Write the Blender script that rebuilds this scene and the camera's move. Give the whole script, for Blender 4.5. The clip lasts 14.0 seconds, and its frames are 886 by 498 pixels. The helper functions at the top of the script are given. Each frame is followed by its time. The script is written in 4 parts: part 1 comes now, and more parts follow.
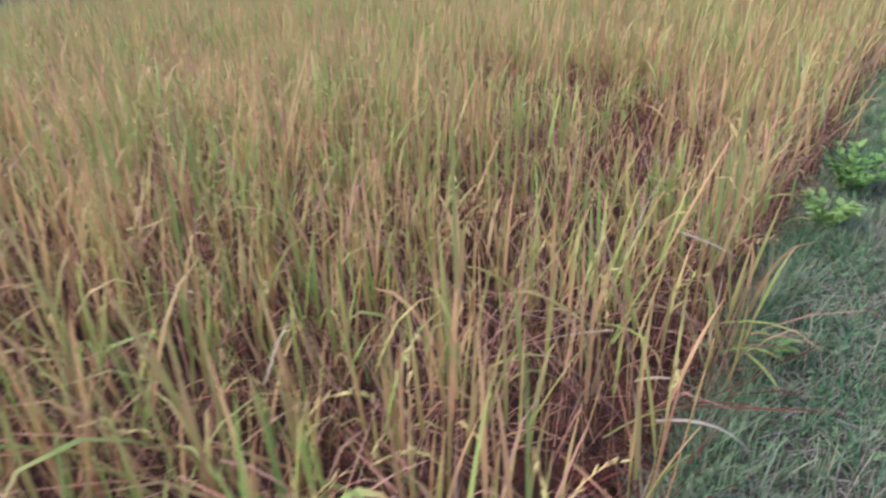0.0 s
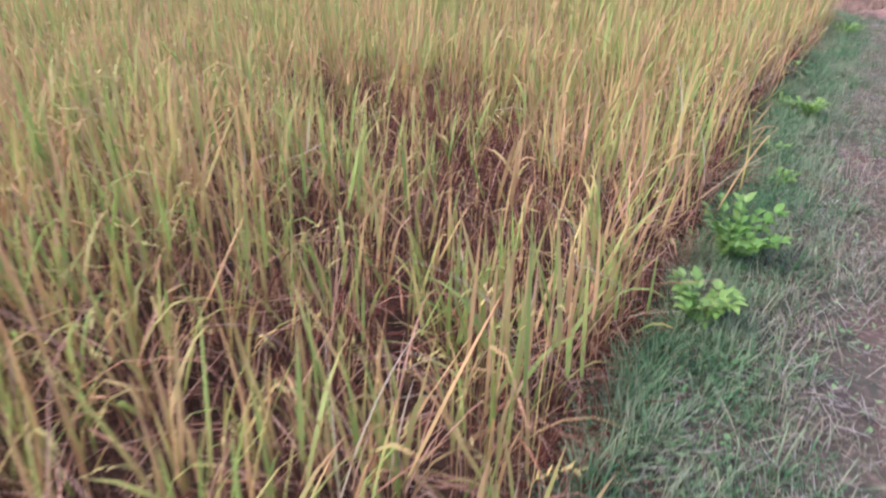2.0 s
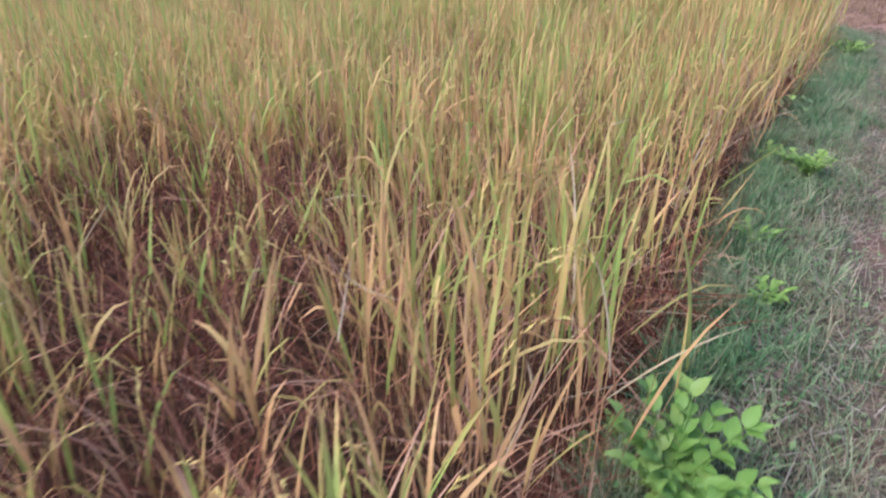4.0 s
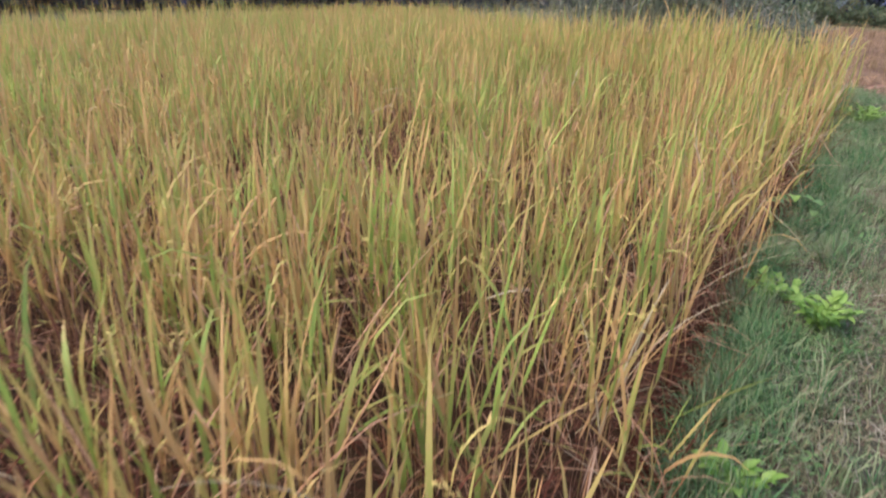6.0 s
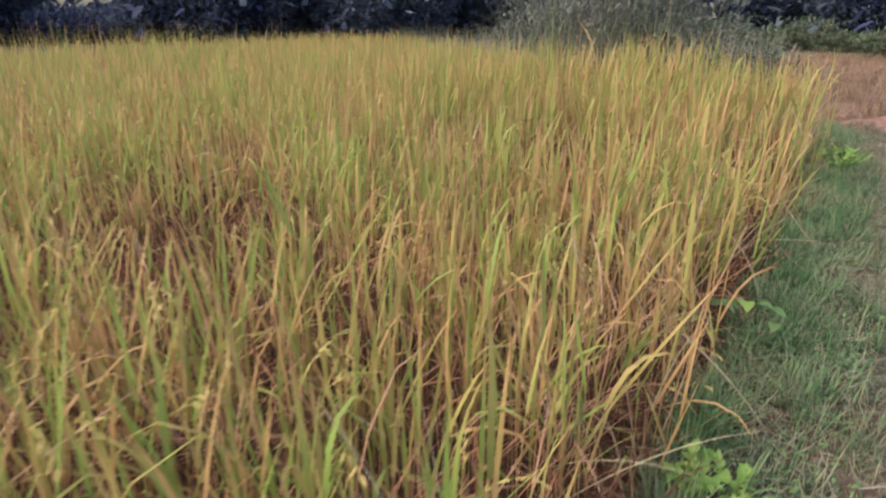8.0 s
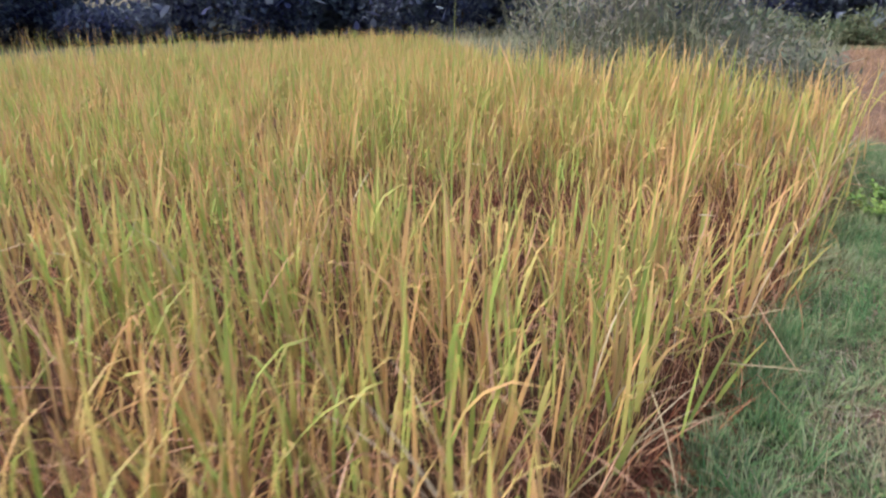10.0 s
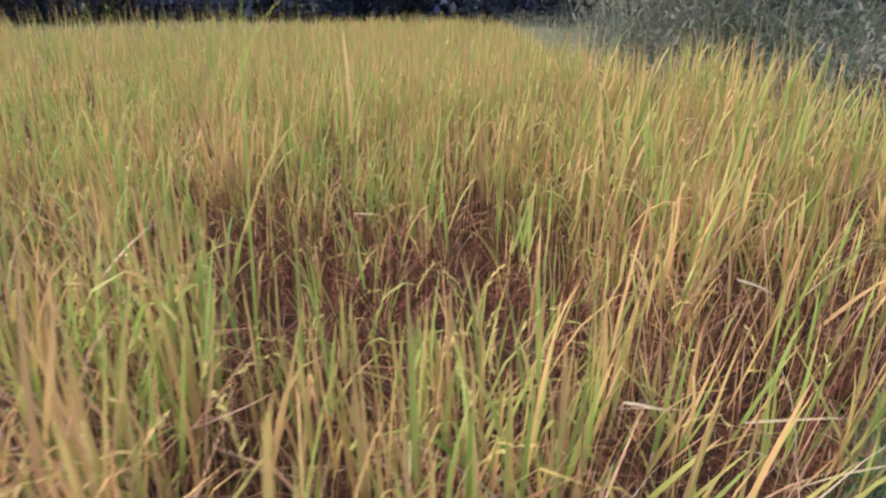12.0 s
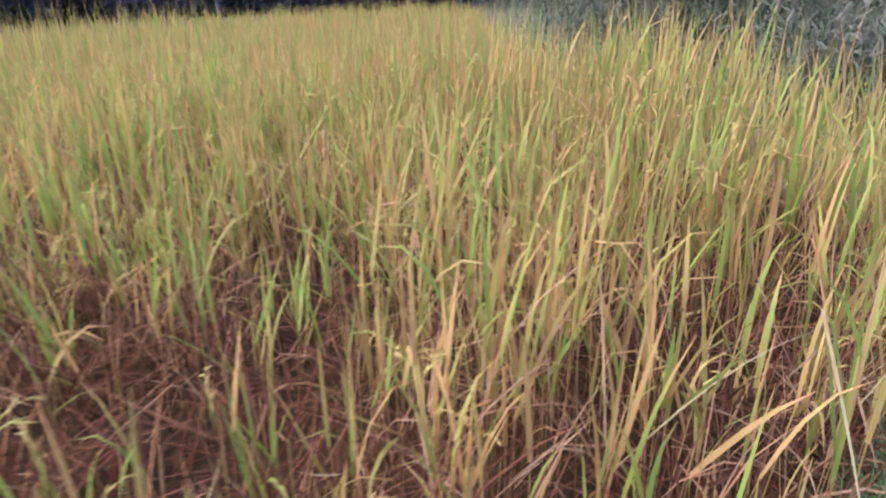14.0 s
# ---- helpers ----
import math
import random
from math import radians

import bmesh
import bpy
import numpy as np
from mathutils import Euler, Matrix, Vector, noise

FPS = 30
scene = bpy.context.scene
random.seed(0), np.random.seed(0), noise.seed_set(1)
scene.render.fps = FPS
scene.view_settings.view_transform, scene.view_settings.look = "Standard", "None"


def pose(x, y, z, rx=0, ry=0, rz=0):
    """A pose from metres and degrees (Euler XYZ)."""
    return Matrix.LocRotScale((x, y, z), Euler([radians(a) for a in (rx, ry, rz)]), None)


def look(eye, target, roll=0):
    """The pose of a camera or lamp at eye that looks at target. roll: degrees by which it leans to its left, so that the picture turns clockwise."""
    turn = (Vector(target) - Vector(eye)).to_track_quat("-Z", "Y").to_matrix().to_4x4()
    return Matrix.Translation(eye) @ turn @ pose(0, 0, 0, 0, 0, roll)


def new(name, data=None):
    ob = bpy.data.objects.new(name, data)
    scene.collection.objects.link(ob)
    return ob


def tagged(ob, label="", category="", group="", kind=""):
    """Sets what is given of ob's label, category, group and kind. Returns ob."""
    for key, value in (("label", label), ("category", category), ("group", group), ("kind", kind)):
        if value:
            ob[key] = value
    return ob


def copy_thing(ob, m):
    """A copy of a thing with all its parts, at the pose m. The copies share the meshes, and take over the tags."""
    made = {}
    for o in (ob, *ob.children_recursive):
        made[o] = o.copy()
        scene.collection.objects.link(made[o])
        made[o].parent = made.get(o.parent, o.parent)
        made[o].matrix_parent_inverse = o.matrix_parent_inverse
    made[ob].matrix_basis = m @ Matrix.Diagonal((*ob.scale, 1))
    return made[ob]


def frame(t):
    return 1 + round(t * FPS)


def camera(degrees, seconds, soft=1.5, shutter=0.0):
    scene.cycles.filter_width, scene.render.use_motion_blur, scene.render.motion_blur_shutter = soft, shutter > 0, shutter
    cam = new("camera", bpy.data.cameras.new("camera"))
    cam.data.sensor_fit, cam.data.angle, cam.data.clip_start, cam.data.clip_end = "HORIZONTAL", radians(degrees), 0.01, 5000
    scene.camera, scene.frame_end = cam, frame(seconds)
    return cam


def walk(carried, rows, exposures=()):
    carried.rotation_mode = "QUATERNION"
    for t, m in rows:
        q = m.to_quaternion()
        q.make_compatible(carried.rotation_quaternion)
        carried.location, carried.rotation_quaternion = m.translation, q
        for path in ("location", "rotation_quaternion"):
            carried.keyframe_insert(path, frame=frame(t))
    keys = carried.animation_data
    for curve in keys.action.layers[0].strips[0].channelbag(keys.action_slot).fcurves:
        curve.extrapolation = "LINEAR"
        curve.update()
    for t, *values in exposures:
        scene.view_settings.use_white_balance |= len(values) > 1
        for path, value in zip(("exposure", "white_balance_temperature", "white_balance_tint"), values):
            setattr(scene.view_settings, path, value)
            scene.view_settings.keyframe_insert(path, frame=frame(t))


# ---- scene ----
cam = camera(70.0, 14.0, soft=2.2, shutter=0.45)
PATH = [
    (0, (0.462, 0.225, 1.45), (-0.76, 1.546, 0.577), -1.8),
    (0.5, (0.425, 0.518, 1.474), (-0.708, 1.886, 0.554), -0.7),
    (1, (0.382, 0.763, 1.481), (-0.703, 2.167, 0.558), -0.9),
    (1.5, (0.357, 1.08, 1.488), (-0.705, 2.501, 0.563), -0.1),
    (2, (0.297, 1.441, 1.479), (-0.734, 2.878, 0.545), 1.3),
    (2.2, (0.239, 1.601, 1.467), (-0.783, 3.05, 0.543), 2.2),
    (4.3, (0.083, 3.308, 1.385), (-0.989, 4.751, 0.509), -0.8),
    (4.5, (0.09, 3.434, 1.395), (-1.004, 4.879, 0.549), -2.4),
    (5, (0.045, 3.85, 1.371), (-1.047, 5.313, 0.555), -1.1),
    (5.5, (-0.041, 4.238, 1.351), (-1.143, 5.708, 0.559), -0.0),
    (6, (-0.16, 4.596, 1.408), (-1.261, 6.07, 0.624), 0.8),
    (6.5, (-0.196, 4.856, 1.427), (-1.301, 6.339, 0.665), 0.7),
    (7, (-0.181, 5.271, 1.431), (-1.283, 6.761, 0.68), 1.1),
    (7.5, (-0.213, 5.639, 1.405), (-1.313, 7.144, 0.683), 0.7),
    (8, (-0.273, 5.995, 1.396), (-1.362, 7.515, 0.688), 0.2),
    (8.5, (-0.25, 6.311, 1.4), (-1.335, 7.835, 0.692), -0.2),
    (8.7, (-0.231, 6.419, 1.417), (-1.314, 7.943, 0.707), -0.2),
    (10.8, (-0.253, 8.126, 1.53), (-1.556, 9.45, 0.791), 0.3),
    (11, (-0.309, 8.299, 1.495), (-1.629, 9.606, 0.753), 0.8),
    (11.5, (-0.429, 8.631, 1.492), (-1.778, 9.903, 0.742), 1.2),
    (12, (-0.48, 8.964, 1.45), (-1.865, 10.188, 0.686), 0.9),
    (12.5, (-0.487, 9.297, 1.451), (-1.883, 10.496, 0.668), 0.7),
    (13, (-0.565, 9.675, 1.396), (-1.965, 10.867, 0.608), -0.4),
    (13.5, (-0.576, 9.941, 1.426), (-1.968, 11.13, 0.621), -0.7),
    (14, (-0.628, 10.297, 1.336), (-2.022, 11.492, 0.542), -1.6),
]
walk(cam, [(t, look(eye, target, roll)) for t, eye, target, roll in PATH],
     exposures=[(0, 1.10, 5450, 25), (0.5, 0.99, 6000, 16), (0.75, 1.40, 5850, 17), (1.0, 1.76, 5750, 18), (1.5, 1.82, 5550, 18), (1.8, 1.58, 5500, 20), (2.0, 1.35, 5550, 24), (2.2, 1.36, 5550, 23),
                (4.3, 1.16, 5700, 20), (4.5, 1.11, 5700, 20), (5.0, 1.16, 5900, 18), (5.5, 1.00, 6250, 11), (6.0, 1.11, 6350, 11), (7.0, 1.18, 6400, 11), (7.5, 1.24, 6450, 10), (8.0, 0.98, 6700, 11), (8.7, 1.13, 6600, 12),
                (11, 1.30, 6500, 11), (12, 1.24, 6450, 10), (13, 1.33, 5900, 14), (14, 1.36, 6000, 11)])

# ---- world, sun, exposure ----
SUN_ELEV, SUN_AZ = 48.0, 215.0
world = bpy.data.worlds.new("world")
scene.world = world
world.use_nodes = True
wn = world.node_tree.nodes
sky = wn.new("ShaderNodeTexSky")
sky.sky_type = "NISHITA"
sky.sun_disc = False
sky.sun_elevation = radians(SUN_ELEV)
sky.sun_rotation = radians(SUN_AZ)
sky.dust_density = 3.0
sky.air_density = 1.0
wn["Background"].inputs["Strength"].default_value = 0.15
world.node_tree.links.new(sky.outputs[0], wn["Background"].inputs["Color"])

sun = new("sun", bpy.data.lights.new("sun", "SUN"))
sun.data.energy = 1.5
sun.data.angle = radians(25)
sun.data.color = (1.0, 0.93, 0.84)
sun_dir = Vector((math.sin(radians(SUN_AZ)) * math.cos(radians(SUN_ELEV)),
                  math.cos(radians(SUN_AZ)) * math.cos(radians(SUN_ELEV)), math.sin(radians(SUN_ELEV))))
sun.matrix_world = look(sun_dir * 30, (0, 0, 0))

# ---- materials ----
def leaf_material(name, stops, greens, drys, mids=None, own=0.58, sway=0.35, through_light=0.35, rough=0.55, spots=0.35, patch=1.6):
    """Blade colour: stops along the blade from base to tip, drawn towards greens or drys blade by blade."""
    m = bpy.data.materials.new(name)
    m.use_nodes = True
    nt = m.node_tree
    n, l = nt.nodes, nt.links
    n.clear()
    out = n.new("ShaderNodeOutputMaterial")
    uv = n.new("ShaderNodeUVMap")
    sep = n.new("ShaderNodeSeparateXYZ")
    l.new(uv.outputs[0], sep.inputs[0])
    geo = n.new("ShaderNodeNewGeometry")
    info = n.new("ShaderNodeObjectInfo")
    add = n.new("ShaderNodeMath"); add.operation = "ADD"
    l.new(geo.outputs["Random Per Island"], add.inputs[0]); l.new(info.outputs["Random"], add.inputs[1])
    rnd = n.new("ShaderNodeMath"); rnd.operation = "FRACT"
    l.new(add.outputs[0], rnd.inputs[0])
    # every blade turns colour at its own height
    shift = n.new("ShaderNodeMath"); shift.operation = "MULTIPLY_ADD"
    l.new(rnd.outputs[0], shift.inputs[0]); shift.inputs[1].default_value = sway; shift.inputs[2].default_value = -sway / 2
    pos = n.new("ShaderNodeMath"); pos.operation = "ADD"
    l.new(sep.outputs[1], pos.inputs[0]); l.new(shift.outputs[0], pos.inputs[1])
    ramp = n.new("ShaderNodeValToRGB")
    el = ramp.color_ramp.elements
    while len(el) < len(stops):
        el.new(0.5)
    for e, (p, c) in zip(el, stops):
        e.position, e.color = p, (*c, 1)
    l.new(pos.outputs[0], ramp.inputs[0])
    hue = n.new("ShaderNodeValToRGB")
    hue.color_ramp.elements[0].color = (*greens, 1)
    hue.color_ramp.elements[1].color = (*drys, 1)
    hue.color_ramp.elements[0].position, hue.color_ramp.elements[1].position = 0.15, 0.85
    if mids:
        e = hue.color_ramp.elements.new(0.5)
        e.color = (*mids, 1)
    r2 = n.new("ShaderNodeMath"); r2.operation = "MULTIPLY"; r2.inputs[1].default_value = 7.31
    r3 = n.new("ShaderNodeMath"); r3.operation = "FRACT"
    l.new(rnd.outputs[0], r2.inputs[0]); l.new(r2.outputs[0], r3.inputs[0])
    big = n.new("ShaderNodeTexNoise"); big.inputs["Scale"].default_value = patch; big.inputs["Detail"].default_value = 3
    l.new(geo.outputs["Position"], big.inputs["Vector"])
    drift = n.new("ShaderNodeMath"); drift.operation = "MULTIPLY_ADD"; drift.inputs[1].default_value = 2.2; drift.inputs[2].default_value = -1.1
    l.new(big.outputs[0], drift.inputs[0])
    r4 = n.new("ShaderNodeMath"); r4.operation = "ADD"
    l.new(r3.outputs[0], r4.inputs[0]); l.new(drift.outputs[0], r4.inputs[1]); l.new(r4.outputs[0], hue.inputs[0])
    mix = n.new("ShaderNodeMixRGB")
    tip = n.new("ShaderNodeMapRange"); tip.inputs[1].default_value = 0.7; tip.inputs[2].default_value = 1.0
    tip.inputs[3].default_value = own; tip.inputs[4].default_value = own * 0.35
    l.new(pos.outputs[0], tip.inputs[0]); l.new(tip.outputs[0], mix.inputs[0])
    l.new(ramp.outputs[0], mix.inputs[1]); l.new(hue.outputs[0], mix.inputs[2])
    # blotches and dry streaks
    tex = n.new("ShaderNodeTexCoord")
    noi = n.new("ShaderNodeTexNoise"); noi.inputs["Scale"].default_value = 38; noi.inputs["Detail"].default_value = 3
    l.new(tex.outputs["Object"], noi.inputs["Vector"])
    blot = n.new("ShaderNodeMapRange"); blot.inputs[1].default_value = 0.52; blot.inputs[2].default_value = 0.72
    blot.inputs[3].default_value = 0.0; blot.inputs[4].default_value = spots
    l.new(noi.outputs[0], blot.inputs[0])
    mix2 = n.new("ShaderNodeMixRGB"); mix2.inputs[2].default_value = (*[c * 0.75 for c in drys], 1)
    l.new(blot.outputs[0], mix2.inputs[0]); l.new(mix.outputs[0], mix2.inputs[1])
    p = n.new("ShaderNodeBsdfPrincipled")
    p.inputs["Roughness"].default_value = rough
    p.inputs["Specular IOR Level"].default_value = 0.3
    l.new(mix2.outputs[0], p.inputs["Base Color"])
    # fine lengthwise veins
    wav = n.new("ShaderNodeMath"); wav.operation = "MULTIPLY"; wav.inputs[1].default_value = 40
    sn = n.new("ShaderNodeMath"); sn.operation = "SINE"
    l.new(sep.outputs[0], wav.inputs[0]); l.new(wav.outputs[0], sn.inputs[0])
    bump = n.new("ShaderNodeBump"); bump.inputs["Strength"].default_value = 0.15; bump.inputs["Distance"].default_value = 0.001
    l.new(sn.outputs[0], bump.inputs["Height"]); l.new(bump.outputs[0], p.inputs["Normal"])
    tr = n.new("ShaderNodeBsdfTranslucent")
    l.new(mix2.outputs[0], tr.inputs["Color"])
    ms = n.new("ShaderNodeMixShader"); ms.inputs[0].default_value = through_light
    l.new(p.outputs[0], ms.inputs[1]); l.new(tr.outputs[0], ms.inputs[2])
    l.new(ms.outputs[0], out.inputs[0])
    return m


def earth_material(name, a, b, c, scale=6.0, rough=0.95, relief=0.6):
    """Soil or litter: two mixed colours in blotches, a third in small crumbs."""
    m = bpy.data.materials.new(name)
    m.use_nodes = True
    nt = m.node_tree
    n, l = nt.nodes, nt.links
    p = n["Principled BSDF"]
    p.inputs["Roughness"].default_value = rough
    p.inputs["Specular IOR Level"].default_value = 0.2
    tex = n.new("ShaderNodeTexCoord")
    n1 = n.new("ShaderNodeTexNoise"); n1.inputs["Scale"].default_value = scale * 0.35; n1.inputs["Detail"].default_value = 6
    n2 = n.new("ShaderNodeTexNoise"); n2.inputs["Scale"].default_value = scale * 6; n2.inputs["Detail"].default_value = 5
    l.new(tex.outputs["Object"], n1.inputs["Vector"]); l.new(tex.outputs["Object"], n2.inputs["Vector"])
    r1 = n.new("ShaderNodeValToRGB")
    r1.color_ramp.elements[0].position, r1.color_ramp.elements[1].position = 0.38, 0.62
    r1.color_ramp.elements[0].color, r1.color_ramp.elements[1].color = (*a, 1), (*b, 1)
    l.new(n1.outputs[0], r1.inputs[0])
    mr = n.new("ShaderNodeMapRange"); mr.inputs[1].default_value = 0.5; mr.inputs[2].default_value = 0.66
    l.new(n2.outputs[0], mr.inputs[0])
    mx = n.new("ShaderNodeMixRGB"); mx.inputs[2].default_value = (*c, 1)
    l.new(mr.outputs[0], mx.inputs[0]); l.new(r1.outputs[0], mx.inputs[1])
    l.new(mx.outputs[0], p.inputs["Base Color"])
    bump = n.new("ShaderNodeBump"); bump.inputs["Strength"].default_value = relief; bump.inputs["Distance"].default_value = 0.02
    l.new(n2.outputs[0], bump.inputs["Height"]); l.new(bump.outputs[0], p.inputs["Normal"])
    return m


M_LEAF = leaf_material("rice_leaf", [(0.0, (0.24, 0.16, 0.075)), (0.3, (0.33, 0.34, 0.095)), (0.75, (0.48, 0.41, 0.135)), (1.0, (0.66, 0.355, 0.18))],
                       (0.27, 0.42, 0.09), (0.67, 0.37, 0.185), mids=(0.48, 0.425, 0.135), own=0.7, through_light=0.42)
M_DRY = leaf_material("rice_dry_leaf", [(0.0, (0.30, 0.125, 0.055)), (0.5, (0.46, 0.235, 0.12)), (1.0, (0.53, 0.33, 0.23))],
                      (0.37, 0.17, 0.085), (0.56, 0.37, 0.265), rough=0.7, through_light=0.3)
# red-brown of dead leaves, deepened to include the canopy's shade at the foot
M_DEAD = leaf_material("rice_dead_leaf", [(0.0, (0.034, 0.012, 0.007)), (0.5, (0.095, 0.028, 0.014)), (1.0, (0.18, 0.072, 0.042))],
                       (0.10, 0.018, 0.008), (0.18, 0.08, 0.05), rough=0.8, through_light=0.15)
# brown dead sheaths at the foot, painted darker for the shade between hills
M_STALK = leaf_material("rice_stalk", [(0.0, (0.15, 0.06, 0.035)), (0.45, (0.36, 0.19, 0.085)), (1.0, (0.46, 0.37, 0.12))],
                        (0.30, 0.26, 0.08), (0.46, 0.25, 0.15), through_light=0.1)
M_EAR = leaf_material("rice_ear", [(0.0, (0.40, 0.36, 0.11)), (1.0, (0.52, 0.37, 0.14))], (0.38, 0.38, 0.10), (0.54, 0.36, 0.14), through_light=0.1, rough=0.6)
M_STRAW = leaf_material("pale_straw", [(0.0, (0.46, 0.37, 0.22)), (1.0, (0.60, 0.50, 0.36))], (0.42, 0.34, 0.19), (0.56, 0.46, 0.34), rough=0.6)
# near-black roots paint in the shade between the blades; tips are set bright
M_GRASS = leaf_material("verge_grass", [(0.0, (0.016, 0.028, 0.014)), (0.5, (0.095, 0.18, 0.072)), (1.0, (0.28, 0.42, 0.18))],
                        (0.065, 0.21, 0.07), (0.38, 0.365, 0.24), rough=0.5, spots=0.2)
M_MOWN = leaf_material("mown_grass", [(0.0, (0.08, 0.07, 0.045)), (0.6, (0.14, 0.155, 0.085)), (1.0, (0.24, 0.22, 0.145))],
                       (0.12, 0.205, 0.088), (0.36, 0.27, 0.19), rough=0.7)
M_LITTER = leaf_material("grass_litter", [(0.0, (0.28, 0.23, 0.18)), (1.0, (0.44, 0.38, 0.31))], (0.20, 0.18, 0.13), (0.46, 0.41, 0.34), rough=0.8)
M_WEED = leaf_material("weed_leaf", [(0.0, (0.14, 0.27, 0.05)), (1.0, (0.24, 0.40, 0.09))], (0.15, 0.30, 0.06), (0.33, 0.44, 0.13), rough=0.45, spots=0.12)
M_CLIMB = leaf_material("creeper_leaf", [(0.0, (0.12, 0.22, 0.07)), (1.0, (0.19, 0.31, 0.12))], (0.11, 0.23, 0.08), (0.25, 0.33, 0.14), rough=0.45, spots=0.12)
M_REED = leaf_material("reed_leaf", [(0.0, (0.16, 0.17, 0.10)), (0.6, (0.24, 0.26, 0.16)), (1.0, (0.36, 0.33, 0.24))], (0.18, 0.23, 0.14), (0.40, 0.35, 0.28), rough=0.7)
# dark foliage with the blue haze of distance mixed into the leaf colour
M_TREE_HAZE = leaf_material("tree_leaf_hazed", [(0.0, (0.075, 0.088, 0.19)), (1.0, (0.12, 0.145, 0.25))], (0.065, 0.075, 0.18), (0.19, 0.235, 0.28), own=0.85, rough=0.95, through_light=0.5, spots=0.1, patch=0.5)
M_SHRUB = leaf_material("shrub_leaf", [(0.0, (0.085, 0.115, 0.065)), (1.0, (0.15, 0.18, 0.10))], (0.085, 0.135, 0.075), (0.21, 0.205, 0.13), rough=0.6, spots=0.15)
M_GREY = leaf_material("grey_leaf", [(0.0, (0.11, 0.13, 0.095)), (1.0, (0.20, 0.215, 0.165))], (0.11, 0.155, 0.105), (0.225, 0.20, 0.185), own=0.75, rough=0.85, spots=0.2, patch=0.9)
M_BARK = earth_material("bark", (0.10, 0.075, 0.055), (0.17, 0.14, 0.11), (0.06, 0.045, 0.035), scale=9)
M_MUD = earth_material("paddy_soil", (0.028, 0.014, 0.008), (0.05, 0.025, 0.014), (0.085, 0.045, 0.026), scale=5)
M_VERGE = earth_material("verge_soil", (0.05, 0.055, 0.035), (0.085, 0.06, 0.045), (0.14, 0.10, 0.075), scale=7)
M_PATH = earth_material("trodden_soil", (0.11, 0.065, 0.048), (0.06, 0.062, 0.04), (0.19, 0.135, 0.10), scale=5)
M_RED = earth_material("red_earth", (0.15, 0.085, 0.058), (0.21, 0.13, 0.09), (0.09, 0.055, 0.036), scale=3)
M_BUND = earth_material("bare_bank", (0.23, 0.125, 0.095), (0.17, 0.095, 0.07), (0.28, 0.175, 0.14), scale=4)
M_STUBBLE = leaf_material("dry_grass", [(0.0, (0.20, 0.12, 0.075)), (1.0, (0.40, 0.27, 0.17))], (0.22, 0.17, 0.08), (0.44, 0.29, 0.20), rough=0.8)
M_MEADOW = earth_material("meadow", (0.07, 0.088, 0.045), (0.115, 0.12, 0.065), (0.15, 0.135, 0.08), scale=2)

# ---- plan ----
EDGE_Y = np.array([-4.0, 0.0, 2.0, 3.4, 5.0, 6.6, 7.5, 10.0, 11.2, 12.3, 14.3, 30.0])
EDGE_X = np.array([0.64, 0.18, -0.03, -0.24, -0.37, -0.55, -0.66, -0.76, -0.84, -0.94, -1.06, -2.2])
FIELD_FAR_X = -16.0      # far side of the paddy
FIELD_END_Y = 14.4       # end of the paddy by the red track
PADDY_Z = -0.10
# dead, beaten-down patches in the rice: x, y, radius along x, along y, strength
PATCHES = [(-2.05, 4.35, 0.75, 0.5, 1.0), (-2.7, 4.5, 0.5, 0.4, 0.9), (-1.55, 4.45, 0.4, 0.35, 0.75), (-2.1, 5.0, 0.5, 0.35, 0.85), (-1.75, 3.95, 0.4, 0.34, 0.85), (-1.2, 3.8, 0.45, 0.4, 0.8), (-0.85, 3.35, 0.35, 0.35, 0.55),
           (-2.85, 7.5, 0.6, 0.45, 1.0), (-3.3, 7.05, 0.5, 0.4, 0.8), (-4.0, 8.9, 0.6, 0.5, 0.6), (-4.1, 7.7, 0.4, 0.4, 0.5),
           (-2.4, 10.5, 0.65, 0.45, 1.0), (-2.95, 10.25, 0.55, 0.4, 1.0), (-2.3, 10.05, 0.45, 0.35, 1.0), (-2.1, 9.8, 0.3, 0.22, 0.7), (-2.4, 11.05, 0.5, 0.3, 0.9), (-1.75, 10.7, 0.4, 0.3, 0.95), (-1.3, 10.85, 0.3, 0.25, 0.7),
           (-1.25, 11.95, 0.3, 0.5, 0.8), (-1.05, 11.2, 0.22, 0.4, 0.75), (-1.15, 10.6, 0.3, 0.3, 0.7), (-0.9, 2.5, 0.4, 0.4, 0.7), (-0.35, 1.55, 0.3, 0.4, 0.5), (-1.0, 1.0, 0.4, 0.3, 0.4), (-0.7, 5.2, 0.22, 0.5, 0.5)]


def edge(y):
    return np.interp(y, EDGE_Y, EDGE_X)


def field_end(x):
    x = np.asarray(x)
    return FIELD_END_Y - 0.13 * (x + 1.0) + 0.75 * np.maximum(0, -4.6 - x)


def deadness(x, y):
    d = np.zeros_like(x)
    for px, py, rx, ry, s in PATCHES:
        d = np.maximum(d, np.minimum(s, 1.5 * s * np.exp(-(((x - px) / rx) ** 2 + ((y - py) / ry) ** 2))))
    return d


